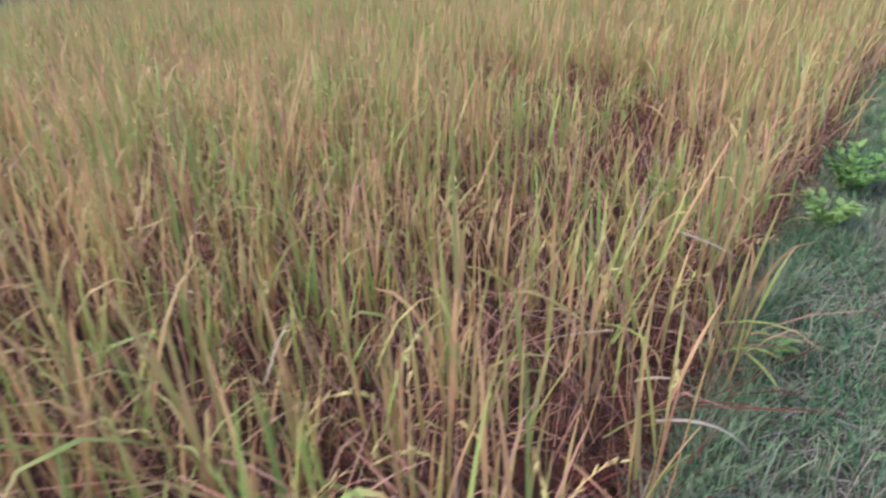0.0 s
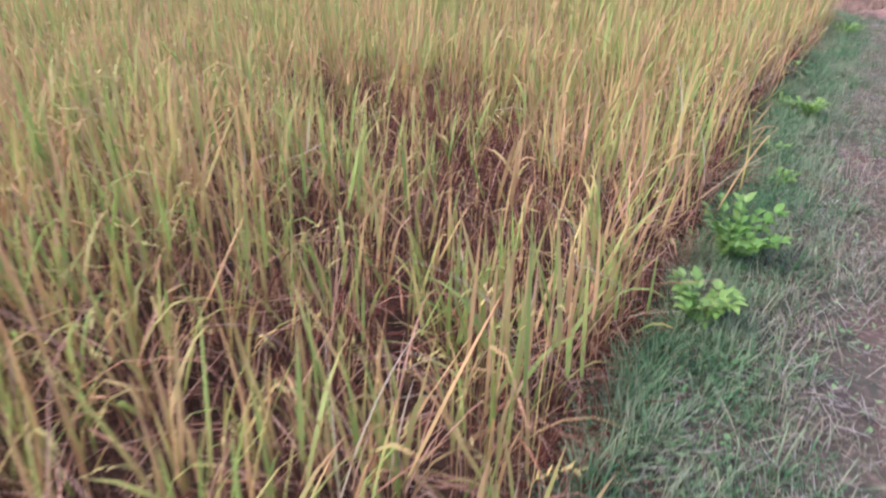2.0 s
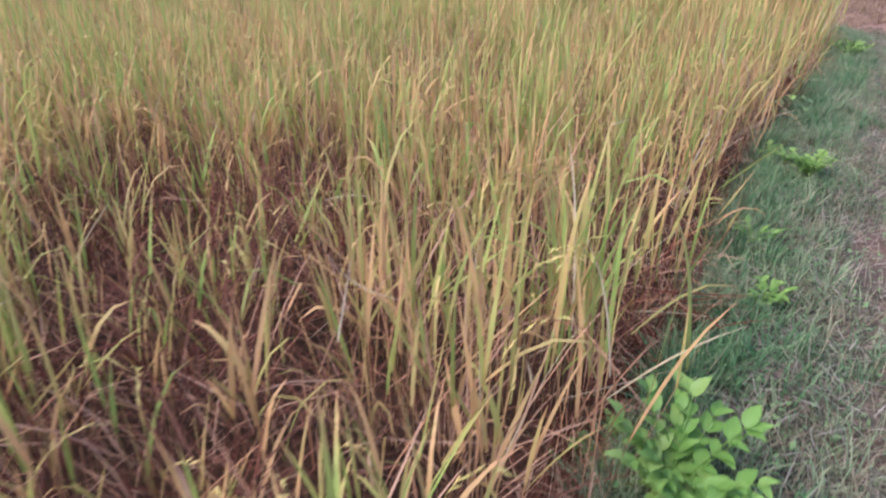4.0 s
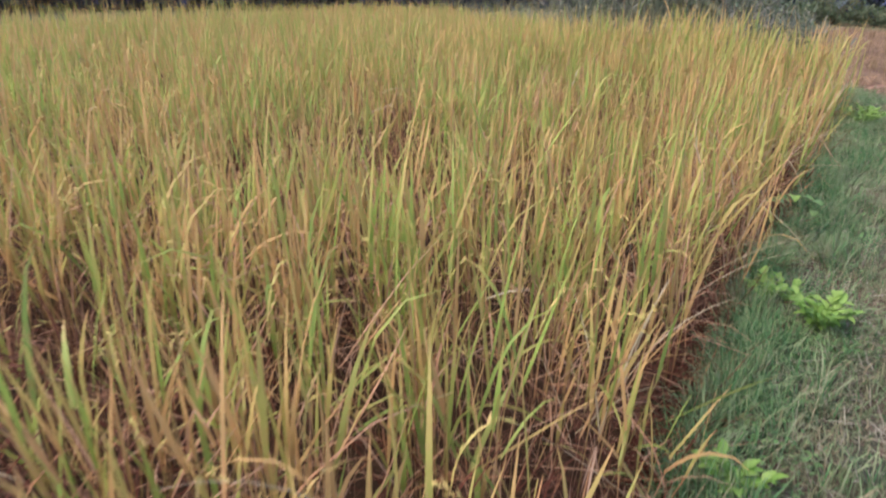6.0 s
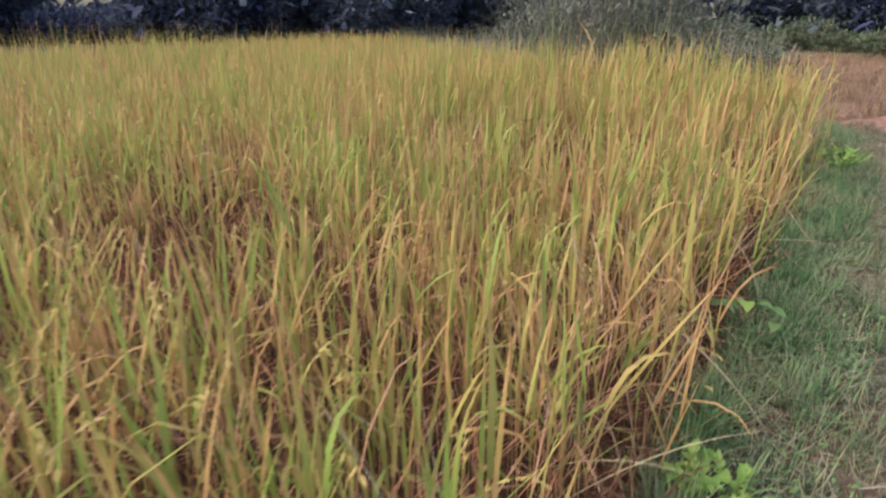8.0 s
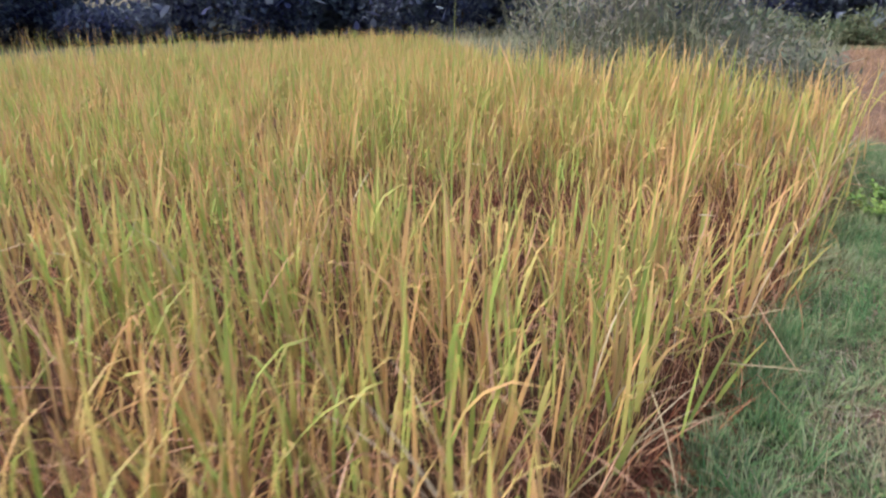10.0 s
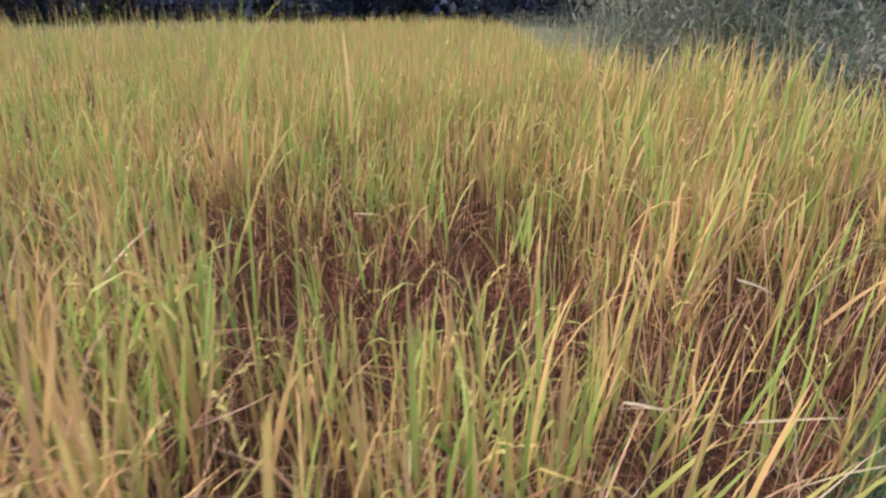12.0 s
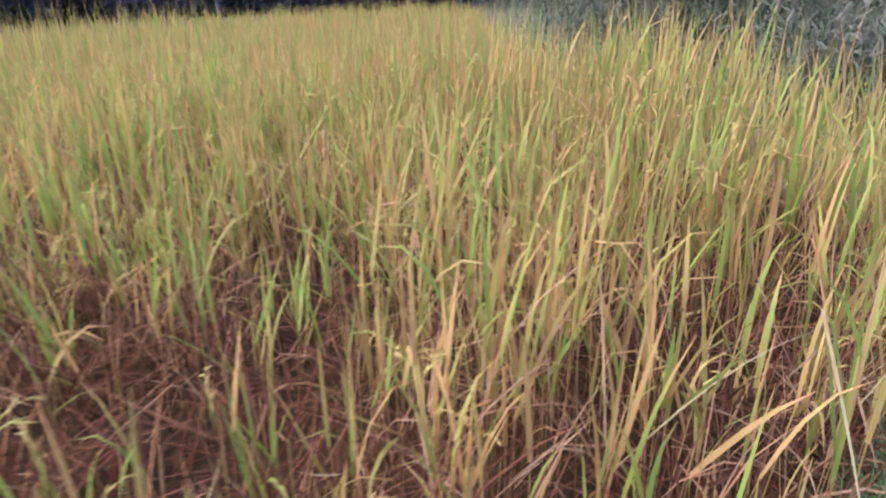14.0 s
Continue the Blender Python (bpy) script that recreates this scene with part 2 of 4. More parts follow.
def ground_z(x, y):
    """Height of the ground: the paddy lies a hand's width below the verge."""
    x, y = np.asarray(x, float), np.asarray(y, float)
    off = x - edge(y)
    inside = np.clip(0.5 - off / 0.16, 0, 1) * np.clip((x - FIELD_FAR_X) / 0.3 + 0.5, 0, 1) * np.clip((field_end(x) - y) / 0.3 + 0.5, 0, 1)
    inside = inside * np.clip((y + 2.6) / 0.4, 0, 1)
    lump = 0.012 * np.sin(x * 7.1 + 1.3 * np.sin(y * 3.3)) * np.sin(y * 5.7 + x) + 0.02 * np.sin(x * 1.9 + 0.6) * np.sin(y * 1.3)
    lump = lump * np.exp(-((x / 18) ** 2) - ((y - 6) / 22) ** 2)
    ditch = 0.07 * np.exp(-((off + 0.06) / 0.055) ** 2) * np.clip((15.0 - y) / 1.0, 0, 1)
    bund = 0.16 * np.exp(-((y - 15.75 - 0.12 * x + 0.1 * np.sin(x * 4.3)) / 0.30) ** 2) * np.clip((off - 0.1) / 0.5, 0, 1) * np.clip((3.0 - x) / 1.5, 0, 1)
    return PADDY_Z * inside + lump - ditch + bund * (1 + 0.25 * np.sin(x * 9 + y * 7))


rng = np.random.default_rng(7)


# ---- mesh helpers ----
def mesh_from(name, verts, quads, uvs, material, smooth=True):
    """One mesh from numpy arrays of vertices, four-cornered faces and a uv per vertex."""
    me = bpy.data.meshes.new(name)
    me.vertices.add(len(verts)); me.loops.add(quads.size); me.polygons.add(len(quads))
    me.vertices.foreach_set("co", verts.astype(np.float32).ravel())
    me.loops.foreach_set("vertex_index", quads.astype(np.int32).ravel())
    me.polygons.foreach_set("loop_start", np.arange(0, quads.size, quads.shape[1], dtype=np.int32))
    if uvs is not None:
        layer = me.uv_layers.new(name="UVMap")
        layer.data.foreach_set("uv", uvs[quads.ravel()].astype(np.float32).ravel())
    me.polygons.foreach_set("use_smooth", np.full(len(quads), smooth))
    me.materials.append(material)
    me.update(calc_edges=True)
    me.validate()
    return me


def blades(base, az, length, width, lean, curl, seg=4, twist=None, power=1.6, belly=0.25, stem=False):
    """Many leaf blades: strips that lean by lean at the foot and bend on by curl (radians) to the tip."""
    n = len(base)
    s = np.linspace(0, 1, seg + 1)
    sm = (s[:-1] + s[1:]) / 2
    th = lean[:, None] + curl[:, None] * sm[None] ** power
    step = (length / seg)[:, None]
    out = np.concatenate([np.zeros((n, 1)), np.cumsum(np.sin(th) * step, 1)], 1)
    up = np.concatenate([np.zeros((n, 1)), np.cumsum(np.cos(th) * step, 1)], 1)
    d = np.stack([np.cos(az), np.sin(az)], -1)
    mid = np.empty((n, seg + 1, 3))
    mid[..., :2] = base[:, None, :2] + out[..., None] * d[:, None]
    mid[..., 2] = base[:, None, 2] + up
    tw = rng.uniform(-0.7, 0.7, n) if twist is None else twist
    tws = tw[:, None] * (0.3 + 0.9 * s[None])
    th_v = np.concatenate([th, th[:, -1:]], 1)
    side = np.stack([-d[:, 1], d[:, 0], np.zeros(n)], -1)
    nrm = np.stack([-np.cos(th_v) * d[:, None, 0], -np.cos(th_v) * d[:, None, 1], np.sin(th_v)], -1)
    across = side[:, None] * np.cos(tws)[..., None] + nrm * np.sin(tws)[..., None]
    prof = np.clip((1 - s) ** 0.65 * (0.55 + 0.45 * np.minimum(1, s / belly)), 0.06, 1)
    if stem:
        prof = 1 - 0.35 * s
    w = 0.5 * width[:, None] * prof[None]
    v = np.stack([mid - across * w[..., None], mid + across * w[..., None]], 2)
    idx = np.arange(n * (seg + 1) * 2).reshape(n, seg + 1, 2)
    q = np.stack([idx[:, :-1, 0], idx[:, :-1, 1], idx[:, 1:, 1], idx[:, 1:, 0]], -1).reshape(-1, 4)
    uv = np.stack(np.broadcast_arrays(np.array([0.0, 1.0])[None, None], s[None, :, None] * np.ones((n, 1, 2))), -1).reshape(-1, 2)
    return v.reshape(-1, 3), q, uv


def joined(pieces):
    vs, qs, us, k = [], [], [], 0
    for v, q, u in pieces:
        vs.append(v); qs.append(q + k); us.append(u); k += len(v)
    return np.concatenate(vs), np.concatenate(qs), np.concatenate(us)


def part(name, data, material, parent=None, label=""):
    """Links mesh arrays as one mesh object under a thing or a part."""
    ob = new(name, mesh_from(name, *data, material))
    if parent is not None:
        ob.parent = parent
    return tagged(ob, label=label)


def stuff(name, data, material, label, category):
    return tagged(part(name, data, material), label=label, category=category, kind="stuff")


def tube(path, radii, sides=6):
    """A tapering round stem along a list of points."""
    path = np.asarray(path, float); k = len(path)
    t = np.gradient(path, axis=0); t /= np.linalg.norm(t, axis=1)[:, None] + 1e-9
    ref = np.where(np.abs(t[:, 2:3]) > 0.9, np.array([[1.0, 0, 0]]), np.array([[0, 0, 1.0]]))
    a = np.cross(t, ref); a /= np.linalg.norm(a, axis=1)[:, None] + 1e-9
    b = np.cross(t, a)
    ang = np.linspace(0, 2 * np.pi, sides, endpoint=False)
    v = path[:, None] + np.asarray(radii)[:, None, None] * (np.cos(ang)[None, :, None] * a[:, None] + np.sin(ang)[None, :, None] * b[:, None])
    i = np.arange(k * sides).reshape(k, sides)
    j = np.roll(i, -1, 1)
    q = np.stack([i[:-1], j[:-1], j[1:], i[1:]], -1).reshape(-1, 4)
    uv = np.stack(np.broadcast_arrays((ang / 6.283)[None], np.linspace(0, 1, k)[:, None]), -1).reshape(-1, 2)
    return v.reshape(-1, 3), q, uv


# ---- ground ----
def make_ground():
    xs = np.unique(np.concatenate([np.linspace(-900, -40, 14), np.linspace(-40, -12, 15), np.linspace(-12, -3, 46), np.arange(-3, 3.01, 0.06), np.linspace(3, 12, 19), np.linspace(12, 900, 16)]).round(3))
    ys = np.unique(np.concatenate([np.linspace(-900, -10, 14), np.linspace(-10, -2, 17), np.arange(-2, 16.6, 0.12), np.linspace(16.6, 40, 25), np.linspace(40, 900, 16)]).round(3))
    X, Y = np.meshgrid(xs, ys)
    Z = ground_z(X, Y)
    v = np.stack([X, Y, Z], -1).reshape(-1, 3)
    i = np.arange(X.size).reshape(X.shape)
    q = np.stack([i[:-1, :-1], i[:-1, 1:], i[1:, 1:], i[1:, :-1]], -1).reshape(-1, 4)
    me = mesh_from("ground", v, q, None, M_MEADOW)
    for m in (M_MUD, M_VERGE, M_PATH, M_RED, M_BUND):
        me.materials.append(m)
    c = v[q].mean(1)
    off = c[:, 0] - edge(c[:, 1])
    wob = 0.12 * np.sin(c[:, 1] * 2.1) + 0.08 * np.sin(c[:, 1] * 5.3 + 1) + 0.1 * np.sin(c[:, 0] * 3.7) + 0.06 * np.sin(c[:, 0] * 9.1 + c[:, 1] * 7)
    slot = np.zeros(len(q), int)
    field = (off < 0) & (c[:, 0] > FIELD_FAR_X) & (c[:, 1] < field_end(c[:, 0])) & (c[:, 1] > -2.5)
    slot[field] = 1
    verge = (off >= 0) & (off < 0.55 + wob) & (c[:, 1] < 15.7 + 2 * wob)
    slot[verge] = 2
    slot[(off >= 0.55 + wob) & (off < 2.1 + wob) & (c[:, 1] < 15.7 + 2 * wob)] = 3
    red = (c[:, 1] > 15.7 + 2 * wob) & (c[:, 1] < 32 + 3 * wob) & (c[:, 0] > -1.7 - 0.14 * (c[:, 1] - 15) + wob) & (c[:, 0] < 12)
    slot[red] = 4
    bank = np.abs(c[:, 1] - 15.75 - 0.12 * c[:, 0] + 0.1 * np.sin(c[:, 0] * 4.3)) < 0.34 + wob * 0.6
    slot[bank & (off > 0.25) & (c[:, 0] < 2.6)] = 5
    me.polygons.foreach_set("material_index", slot.astype(np.int32))
    return tagged(new("ground", me), label="uneven earth of a paddy with a grassy verge and red track", category="ground", kind="structure")


make_ground()


# ---- rice ----
def spread(x, y, z, per, reach):
    """Feet of several blades for each hill: hill, number, heading, foot."""
    i = np.repeat(np.arange(len(x)), per)
    m = len(i)
    az = rng.uniform(0, 2 * np.pi, m)
    r = reach * np.sqrt(rng.uniform(0.0, 1.0, m))
    b = np.stack([x[i] + r * np.cos(az), y[i] + r * np.sin(az), z[i]], -1)
    return i, m, az, b


def whole(v, low, high):
    return np.maximum(0, np.round(v + rng.uniform(low, high, np.shape(v)))).astype(int)


def on_ground(data):
    """Keeps hanging blades from sinking into the soil."""
    v = data[0]
    v[:, 2] = np.maximum(v[:, 2], ground_z(v[:, 0], v[:, 1]) + 0.006)
    return data


def rice_sets(x, y, z, n_till, dead, tall, seg=4, thin=1.0, level=False):
    """Stalks, leaves, dry leaves, dead leaves and ears of rice hills: sets of mesh arrays with the count of blades."""
    got = {}
    fix = (lambda d: d) if level else on_ground
    alive = np.clip(1 - np.where(rng.uniform(0, 1, len(x)) < 0.16, 0.35, 1.1) * dead, 0.0, 1)
    skirt = (edge(y) - x < 0.26) if not level else np.ones(len(x), bool)
    # upright stalks, a bundle to each hill
    i, m, az, b = spread(x, y, z, whole(n_till * (0.35 + 0.65 * alive), -1.4, 1.4), 0.06)
    bow = rng.uniform(0, 2 * np.pi, len(x))
    az = np.where(rng.uniform(0, 1, m) < 0.45, bow[i] + rng.normal(0, 0.8, m), az)
    lean = np.abs(rng.normal(0.07, 0.09, m)) + np.where(rng.uniform(0, 1, m) < 0.14, rng.uniform(0.1, 0.4, m), 0)
    high = tall[i] * rng.uniform(0.45, 0.76, m)
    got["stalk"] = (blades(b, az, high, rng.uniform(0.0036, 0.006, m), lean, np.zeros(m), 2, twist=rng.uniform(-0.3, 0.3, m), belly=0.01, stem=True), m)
    along = np.stack([np.sin(lean) * np.cos(az), np.sin(lean) * np.sin(az), np.cos(lean)], -1)
    # two leaves to a stalk: a lower one that stands off and a flag leaf at the top
    live = rng.uniform(0, 1, m) < 0.35 + 0.65 * alive[i]
    one, two = np.flatnonzero(live & (rng.uniform(0, 1, m) < 0.92)), np.flatnonzero(live)
    j = np.concatenate([one, two])
    flag = np.concatenate([np.zeros(len(one), bool), np.ones(len(two), bool)])
    k = len(j)
    h0 = high[j] * np.where(flag, rng.uniform(0.72, 0.98, k), rng.uniform(0.42, 0.8, k))
    feet = b[j] + along[j] * h0[:, None]
    rest = np.maximum(tall[i[j]] * np.where(b[j, 0] < -3.5, rng.uniform(0.82, 1.03, k), rng.uniform(0.84, 1.13, k)) - h0, 0.1)
    length = np.where(flag, np.clip(rest, rng.uniform(0.14, 0.24, k), 0.45 * tall[i[j]]), rng.uniform(0.18, 0.42, k))
    bent = rng.uniform(0, 1, k) < np.where(flag, 0.2, 0.36)
    laz = np.where(rng.uniform(0, 1, k) < 0.4, az[j] + rng.normal(0, 0.6, k), rng.uniform(0, 2 * np.pi, k))
    slant = np.where(flag, np.abs(rng.normal(0.08, 0.2, k)), np.abs(rng.normal(0.3, 0.24, k)))
    slant = slant + np.where(bent, rng.uniform(0.05, 0.4, k), 0)
    curl = np.where(bent, rng.uniform(0.9, 2.5, k), np.abs(rng.normal(0.12, 0.2, k)))
    width = rng.uniform(0.010, 0.0215, k) * np.where(rng.uniform(0, 1, k) > 0.88, 1.35, 1.0)
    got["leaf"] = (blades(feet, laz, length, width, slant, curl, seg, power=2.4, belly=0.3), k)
    # dry leaves of the lower stalk, slack, broken and crossing each other
    i, m, az, b = spread(x, y, z, whole(thin * (10.5 - 5.5 * dead + 5.5 * skirt), -2, 2), 0.09)
    b[:, 2] += rng.uniform(0.06, 0.62, m) * tall[i] * (1 - 0.45 * dead[i])
    if not level:
        az = np.where(skirt[i] & (rng.uniform(0, 1, m) < 0.5), rng.normal(-0.2, 0.9, m), az)
    kind = rng.uniform(0, 1, m)
    slant = np.where(kind < 0.4, rng.uniform(0.15, 0.7, m), np.where(kind < 0.75, rng.uniform(0.7, 1.5, m), rng.uniform(1.5, 2.5, m)))
    curl = np.where(rng.uniform(0, 1, m) < 0.45, rng.uniform(0.5, 2.0, m), rng.normal(0.1, 0.2, m))
    length = rng.uniform(0.16, 0.48, m) * (0.6 + 0.4 * tall[i])
    got["dry"] = (fix(blades(b, az, length, rng.uniform(0.004, 0.0095, m) * (1 + 0.25 * dead[i]), slant, curl, min(seg, 3), power=2.0)), m)
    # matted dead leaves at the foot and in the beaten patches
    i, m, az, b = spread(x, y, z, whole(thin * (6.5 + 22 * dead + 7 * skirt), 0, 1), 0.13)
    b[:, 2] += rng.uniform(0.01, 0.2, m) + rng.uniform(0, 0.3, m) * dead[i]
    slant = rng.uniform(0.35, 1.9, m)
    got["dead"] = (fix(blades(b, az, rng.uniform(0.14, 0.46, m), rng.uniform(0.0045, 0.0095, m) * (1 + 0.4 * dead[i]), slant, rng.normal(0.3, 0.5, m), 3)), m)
    # nodding ears of grain
    i, m, az, b = spread(x, y, z, rng.binomial(3, 0.45 * alive * np.where(x < -7, 0.35, 1.0)), 0.07)
    b[:, 2] += tall[i] * rng.uniform(0.5, 0.8, m)
    if m:
        got["ear"] = (ears(b, az, rng.uniform(0.14, 0.22, m)), m)
    return got


def ears(base, az, length):
    """Nodding ears: an arched stem closely set with pointed grains that lie along it."""
    n, k = len(base), 10
    lean, curl = np.abs(rng.normal(0.25, 0.15, n)), rng.uniform(1.0, 2.4, n)
    stem = blades(base, az, length, np.full(n, 0.004), lean, curl, 5)
    v = stem[0].reshape(n, 6, 2, 3).mean(2)
    t = np.linspace(0.9, 4.9, k)
    lo = np.floor(t).astype(int); f = (t - lo)[None, :, None]
    p = (v[:, lo] * (1 - f) + v[:, np.minimum(lo + 1, 5)] * f).reshape(-1, 3)
    m = len(p)
    turn = (lean[:, None] + curl[:, None] * (t / 5.0)[None] ** 1.6).ravel()
    grain = blades(p, np.repeat(az, k) + rng.normal(0, 0.55, m), rng.uniform(0.018, 0.03, m), rng.uniform(0.006, 0.0095, m), turn + rng.normal(0, 0.35, m), np.zeros(m), 2, belly=0.5)
    return joined([stem, grain])


def hills():
    """Places of the rice hills: an uneven grid over the paddy, closer by the verge."""
    xs, ys = [], []
    for x0, x1, gap in ((FIELD_FAR_X, -9.0, 0.27), (-9.0, -5.0, 0.23), (-5.0, 0.6, 0.185)):
        gx, gy = np.meshgrid(np.arange(x0, x1, gap), np.arange(-2.2, FIELD_END_Y + 8.0, gap))
        gx, gy = gx.ravel(), gy.ravel()
        gx = gx + rng.normal(0, gap * 0.28, len(gx)); gy = gy + rng.normal(0, gap * 0.28, len(gy))
        xs.append(gx); ys.append(gy)
    x, y = np.concatenate(xs), np.concatenate(ys)
    ragged = 0.05 * np.sin(y * 6.1) + 0.04 * np.sin(y * 14.7 + 1) + rng.normal(0, 0.035, len(x))
    keep = (x < edge(y) - 0.035 + ragged) & (y < field_end(x) - 0.1)
    keep &= rng.uniform(0, 1, len(x)) > 0.1 + 0.12 * deadness(x, y) + 0.35 * (y < -1)
    return x[keep], y[keep]


def rice_height(x, y, dead):
    wave = 0.05 * np.sin(x * 1.7 + 0.5) * np.sin(y * 1.1 + x * 0.4) + 0.05 * np.sin(y * 2.3 + 1.0 + x) * np.sin(x * 3.1)
    wave = wave + 0.16 * np.exp(-((x + 1.75) / 0.5) ** 2 - ((y - 2.95) / 0.4) ** 2)
    wave = wave - 0.12 * np.exp(-((x + 0.75) / 0.6) ** 2 - ((y - 3.2) / 0.9) ** 2)
    far = -0.04 * np.clip((-4.0 - x) / 4.0, 0, 1)
    far = far + 0.24 * np.clip((y - 10.5) / 3.0, 0, 1) * np.clip((x + 8.5) / 4.5, 0, 1)
    return (0.93 + far + wave + rng.normal(0, 0.085, len(x))) * (1 - 0.36 * dead)


def rice_plant():
    """One rice plant at the origin; every blade, stalk and ear is a part of its own."""
    e = new("rice_plant")
    tagged(e, label="ripening rice plant with yellow-green blades and dry brown foot", category="rice plant", group="rice plants along the verge")
    got = rice_sets(np.zeros(1), np.zeros(1), np.zeros(1), 6, np.zeros(1), np.array([0.9]), 5, thin=0.75, level=True)
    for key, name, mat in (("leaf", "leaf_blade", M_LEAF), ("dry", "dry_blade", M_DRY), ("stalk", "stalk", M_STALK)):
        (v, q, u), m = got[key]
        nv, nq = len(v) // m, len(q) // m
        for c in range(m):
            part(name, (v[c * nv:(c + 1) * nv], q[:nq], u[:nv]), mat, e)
    az = rng.uniform(0, 6.28, 2)
    for a in az[:rng.integers(0, 3)]:
        part("ear", ears(np.array([[0.03 * math.cos(a), 0.03 * math.sin(a), rng.uniform(0.5, 0.68)]]), np.array([a]), rng.uniform(0.15, 0.22, 1)), M_EAR, e)
    for c in range(rng.integers(0, 3)):
        a = rng.uniform(0, 6.28, 1)
        part("straw_blade", blades(np.array([[0.0, 0.0, rng.uniform(0.15, 0.5)]]), a, rng.uniform(0.3, 0.55, 1), rng.uniform(0.005, 0.009, 1), rng.uniform(0.3, 0.9, 1), rng.uniform(0.3, 1.4, 1), 6), M_STRAW, e, "pale dry bent blade")
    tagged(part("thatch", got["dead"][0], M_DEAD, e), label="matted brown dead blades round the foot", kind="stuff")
    return e


def make_rice():
    x, y = hills()
    dead = np.clip(deadness(x, y) * rng.uniform(0.5, 1.2, len(x)), 0, 1)
    tall = rice_height(x, y, dead)
    off = edge(y) - x
    # the plants by the verge, each a thing of its own
    near = np.flatnonzero((off < 0.5) & (y > 1.0) & (y < 12.6) & (dead < 0.3))
    rng.shuffle(near)
    near = near[:165]
    firsts = []
    for c, j in enumerate(near):
        turn = Matrix.Rotation(rng.uniform(0, 6.28), 4, "Z")
        nod = Matrix.Rotation(rng.normal(0.02, 0.05), 4, "Y")
        m = Matrix.Translation((x[j], y[j], float(ground_z(x[j], y[j])))) @ nod @ turn
        s = tall[j] / 0.9
        if c < 20:
            e = rice_plant()
            e.matrix_basis = m
            firsts.append(e)
        else:
            e = copy_thing(firsts[c % 20], m)
        e.scale = (1, 1, s)
    # the rest of the field
    rest = np.ones(len(x), bool)
    rest[near] = False
    x, y, dead, tall, off = x[rest], y[rest], dead[rest], tall[rest], off[rest]
    bands = ((off < 3.2, 7, 4, 1.0), ((off >= 3.2) & (off < 5.5), 7, 3, 0.7), (off >= 5.5, 7, 3, 0.35))
    sets = {}
    for sel, count, seg, thin in bands:
        got = rice_sets(x[sel], y[sel], ground_z(x[sel], y[sel]), count, dead[sel], tall[sel], seg, thin)
        for key, (data, m) in got.items():
            sets.setdefault(key, []).append(data)
    n = 950
    tx, ty = rng.uniform(FIELD_FAR_X, -3.5, n), rng.uniform(4, FIELD_END_Y + 0.5, n)
    b = np.stack([tx, ty, ground_z(tx, ty) + 0.5], -1)
    sets["leaf"].append(blades(b, rng.uniform(0, 6.28, n), rng.uniform(0.5, 0.9, n), rng.uniform(0.008, 0.016, n), np.abs(rng.normal(0.1, 0.1, n)), np.abs(rng.normal(0.2, 0.2, n)), 4))
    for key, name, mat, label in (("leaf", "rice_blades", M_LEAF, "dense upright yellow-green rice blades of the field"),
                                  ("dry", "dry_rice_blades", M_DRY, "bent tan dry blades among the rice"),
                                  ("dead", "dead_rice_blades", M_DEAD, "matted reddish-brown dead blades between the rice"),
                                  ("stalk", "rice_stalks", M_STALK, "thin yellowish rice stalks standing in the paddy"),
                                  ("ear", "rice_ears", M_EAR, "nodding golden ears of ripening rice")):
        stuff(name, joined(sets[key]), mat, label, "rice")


make_rice()


def make_ditch_litter():
    """Dead blades that lie in the narrow ditch between the rice and the verge."""
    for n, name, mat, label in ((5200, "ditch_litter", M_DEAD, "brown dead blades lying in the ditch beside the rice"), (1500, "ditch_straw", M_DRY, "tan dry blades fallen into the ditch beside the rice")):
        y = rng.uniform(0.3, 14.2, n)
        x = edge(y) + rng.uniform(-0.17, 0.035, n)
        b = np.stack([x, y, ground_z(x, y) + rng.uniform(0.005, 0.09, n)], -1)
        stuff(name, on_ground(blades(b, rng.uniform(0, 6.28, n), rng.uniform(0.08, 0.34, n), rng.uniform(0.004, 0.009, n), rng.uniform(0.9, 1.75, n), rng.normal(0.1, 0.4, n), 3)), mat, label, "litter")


make_ditch_litter()


def make_pale_blades():
    """Bleached, broken blades caught among the rice."""
    n = 110
    y = rng.uniform(0.8, 13.8, n)
    x = edge(y) - 0.15 - 3.6 * rng.uniform(0, 1, n)
    tall = 0.9 * (1 - 0.5 * deadness(x, y))
    b = np.stack([x, y, ground_z(x, y) + tall * rng.uniform(0.35, 0.9, n)], -1)
    stuff("pale_blades", blades(b, rng.uniform(0, 6.28, n), rng.uniform(0.10, 0.30, n), rng.uniform(0.005, 0.010, n), rng.uniform(0.3, 2.2, n), rng.normal(0.3, 0.8, n), 5),
          M_STRAW, "bleached broken blades caught among the rice", "dry blades")


make_pale_blades()


def single_blade(name, label, material, x, y, z, az, length, width, lean, curl):
    """One leaf that catches the eye among the stems; z is the height of its foot."""
    e = new(name)
    tagged(e, label=label, category="rice leaf", group="single leaves that stand out")
    one = np.ones(1)
    part("blade", blades(np.zeros((1, 3)), az * one, length * one, width * one, lean * one, curl * one, 8, twist=0.35 * one, power=1.4, belly=0.2), material, e)
    e.location = (x, y, z)


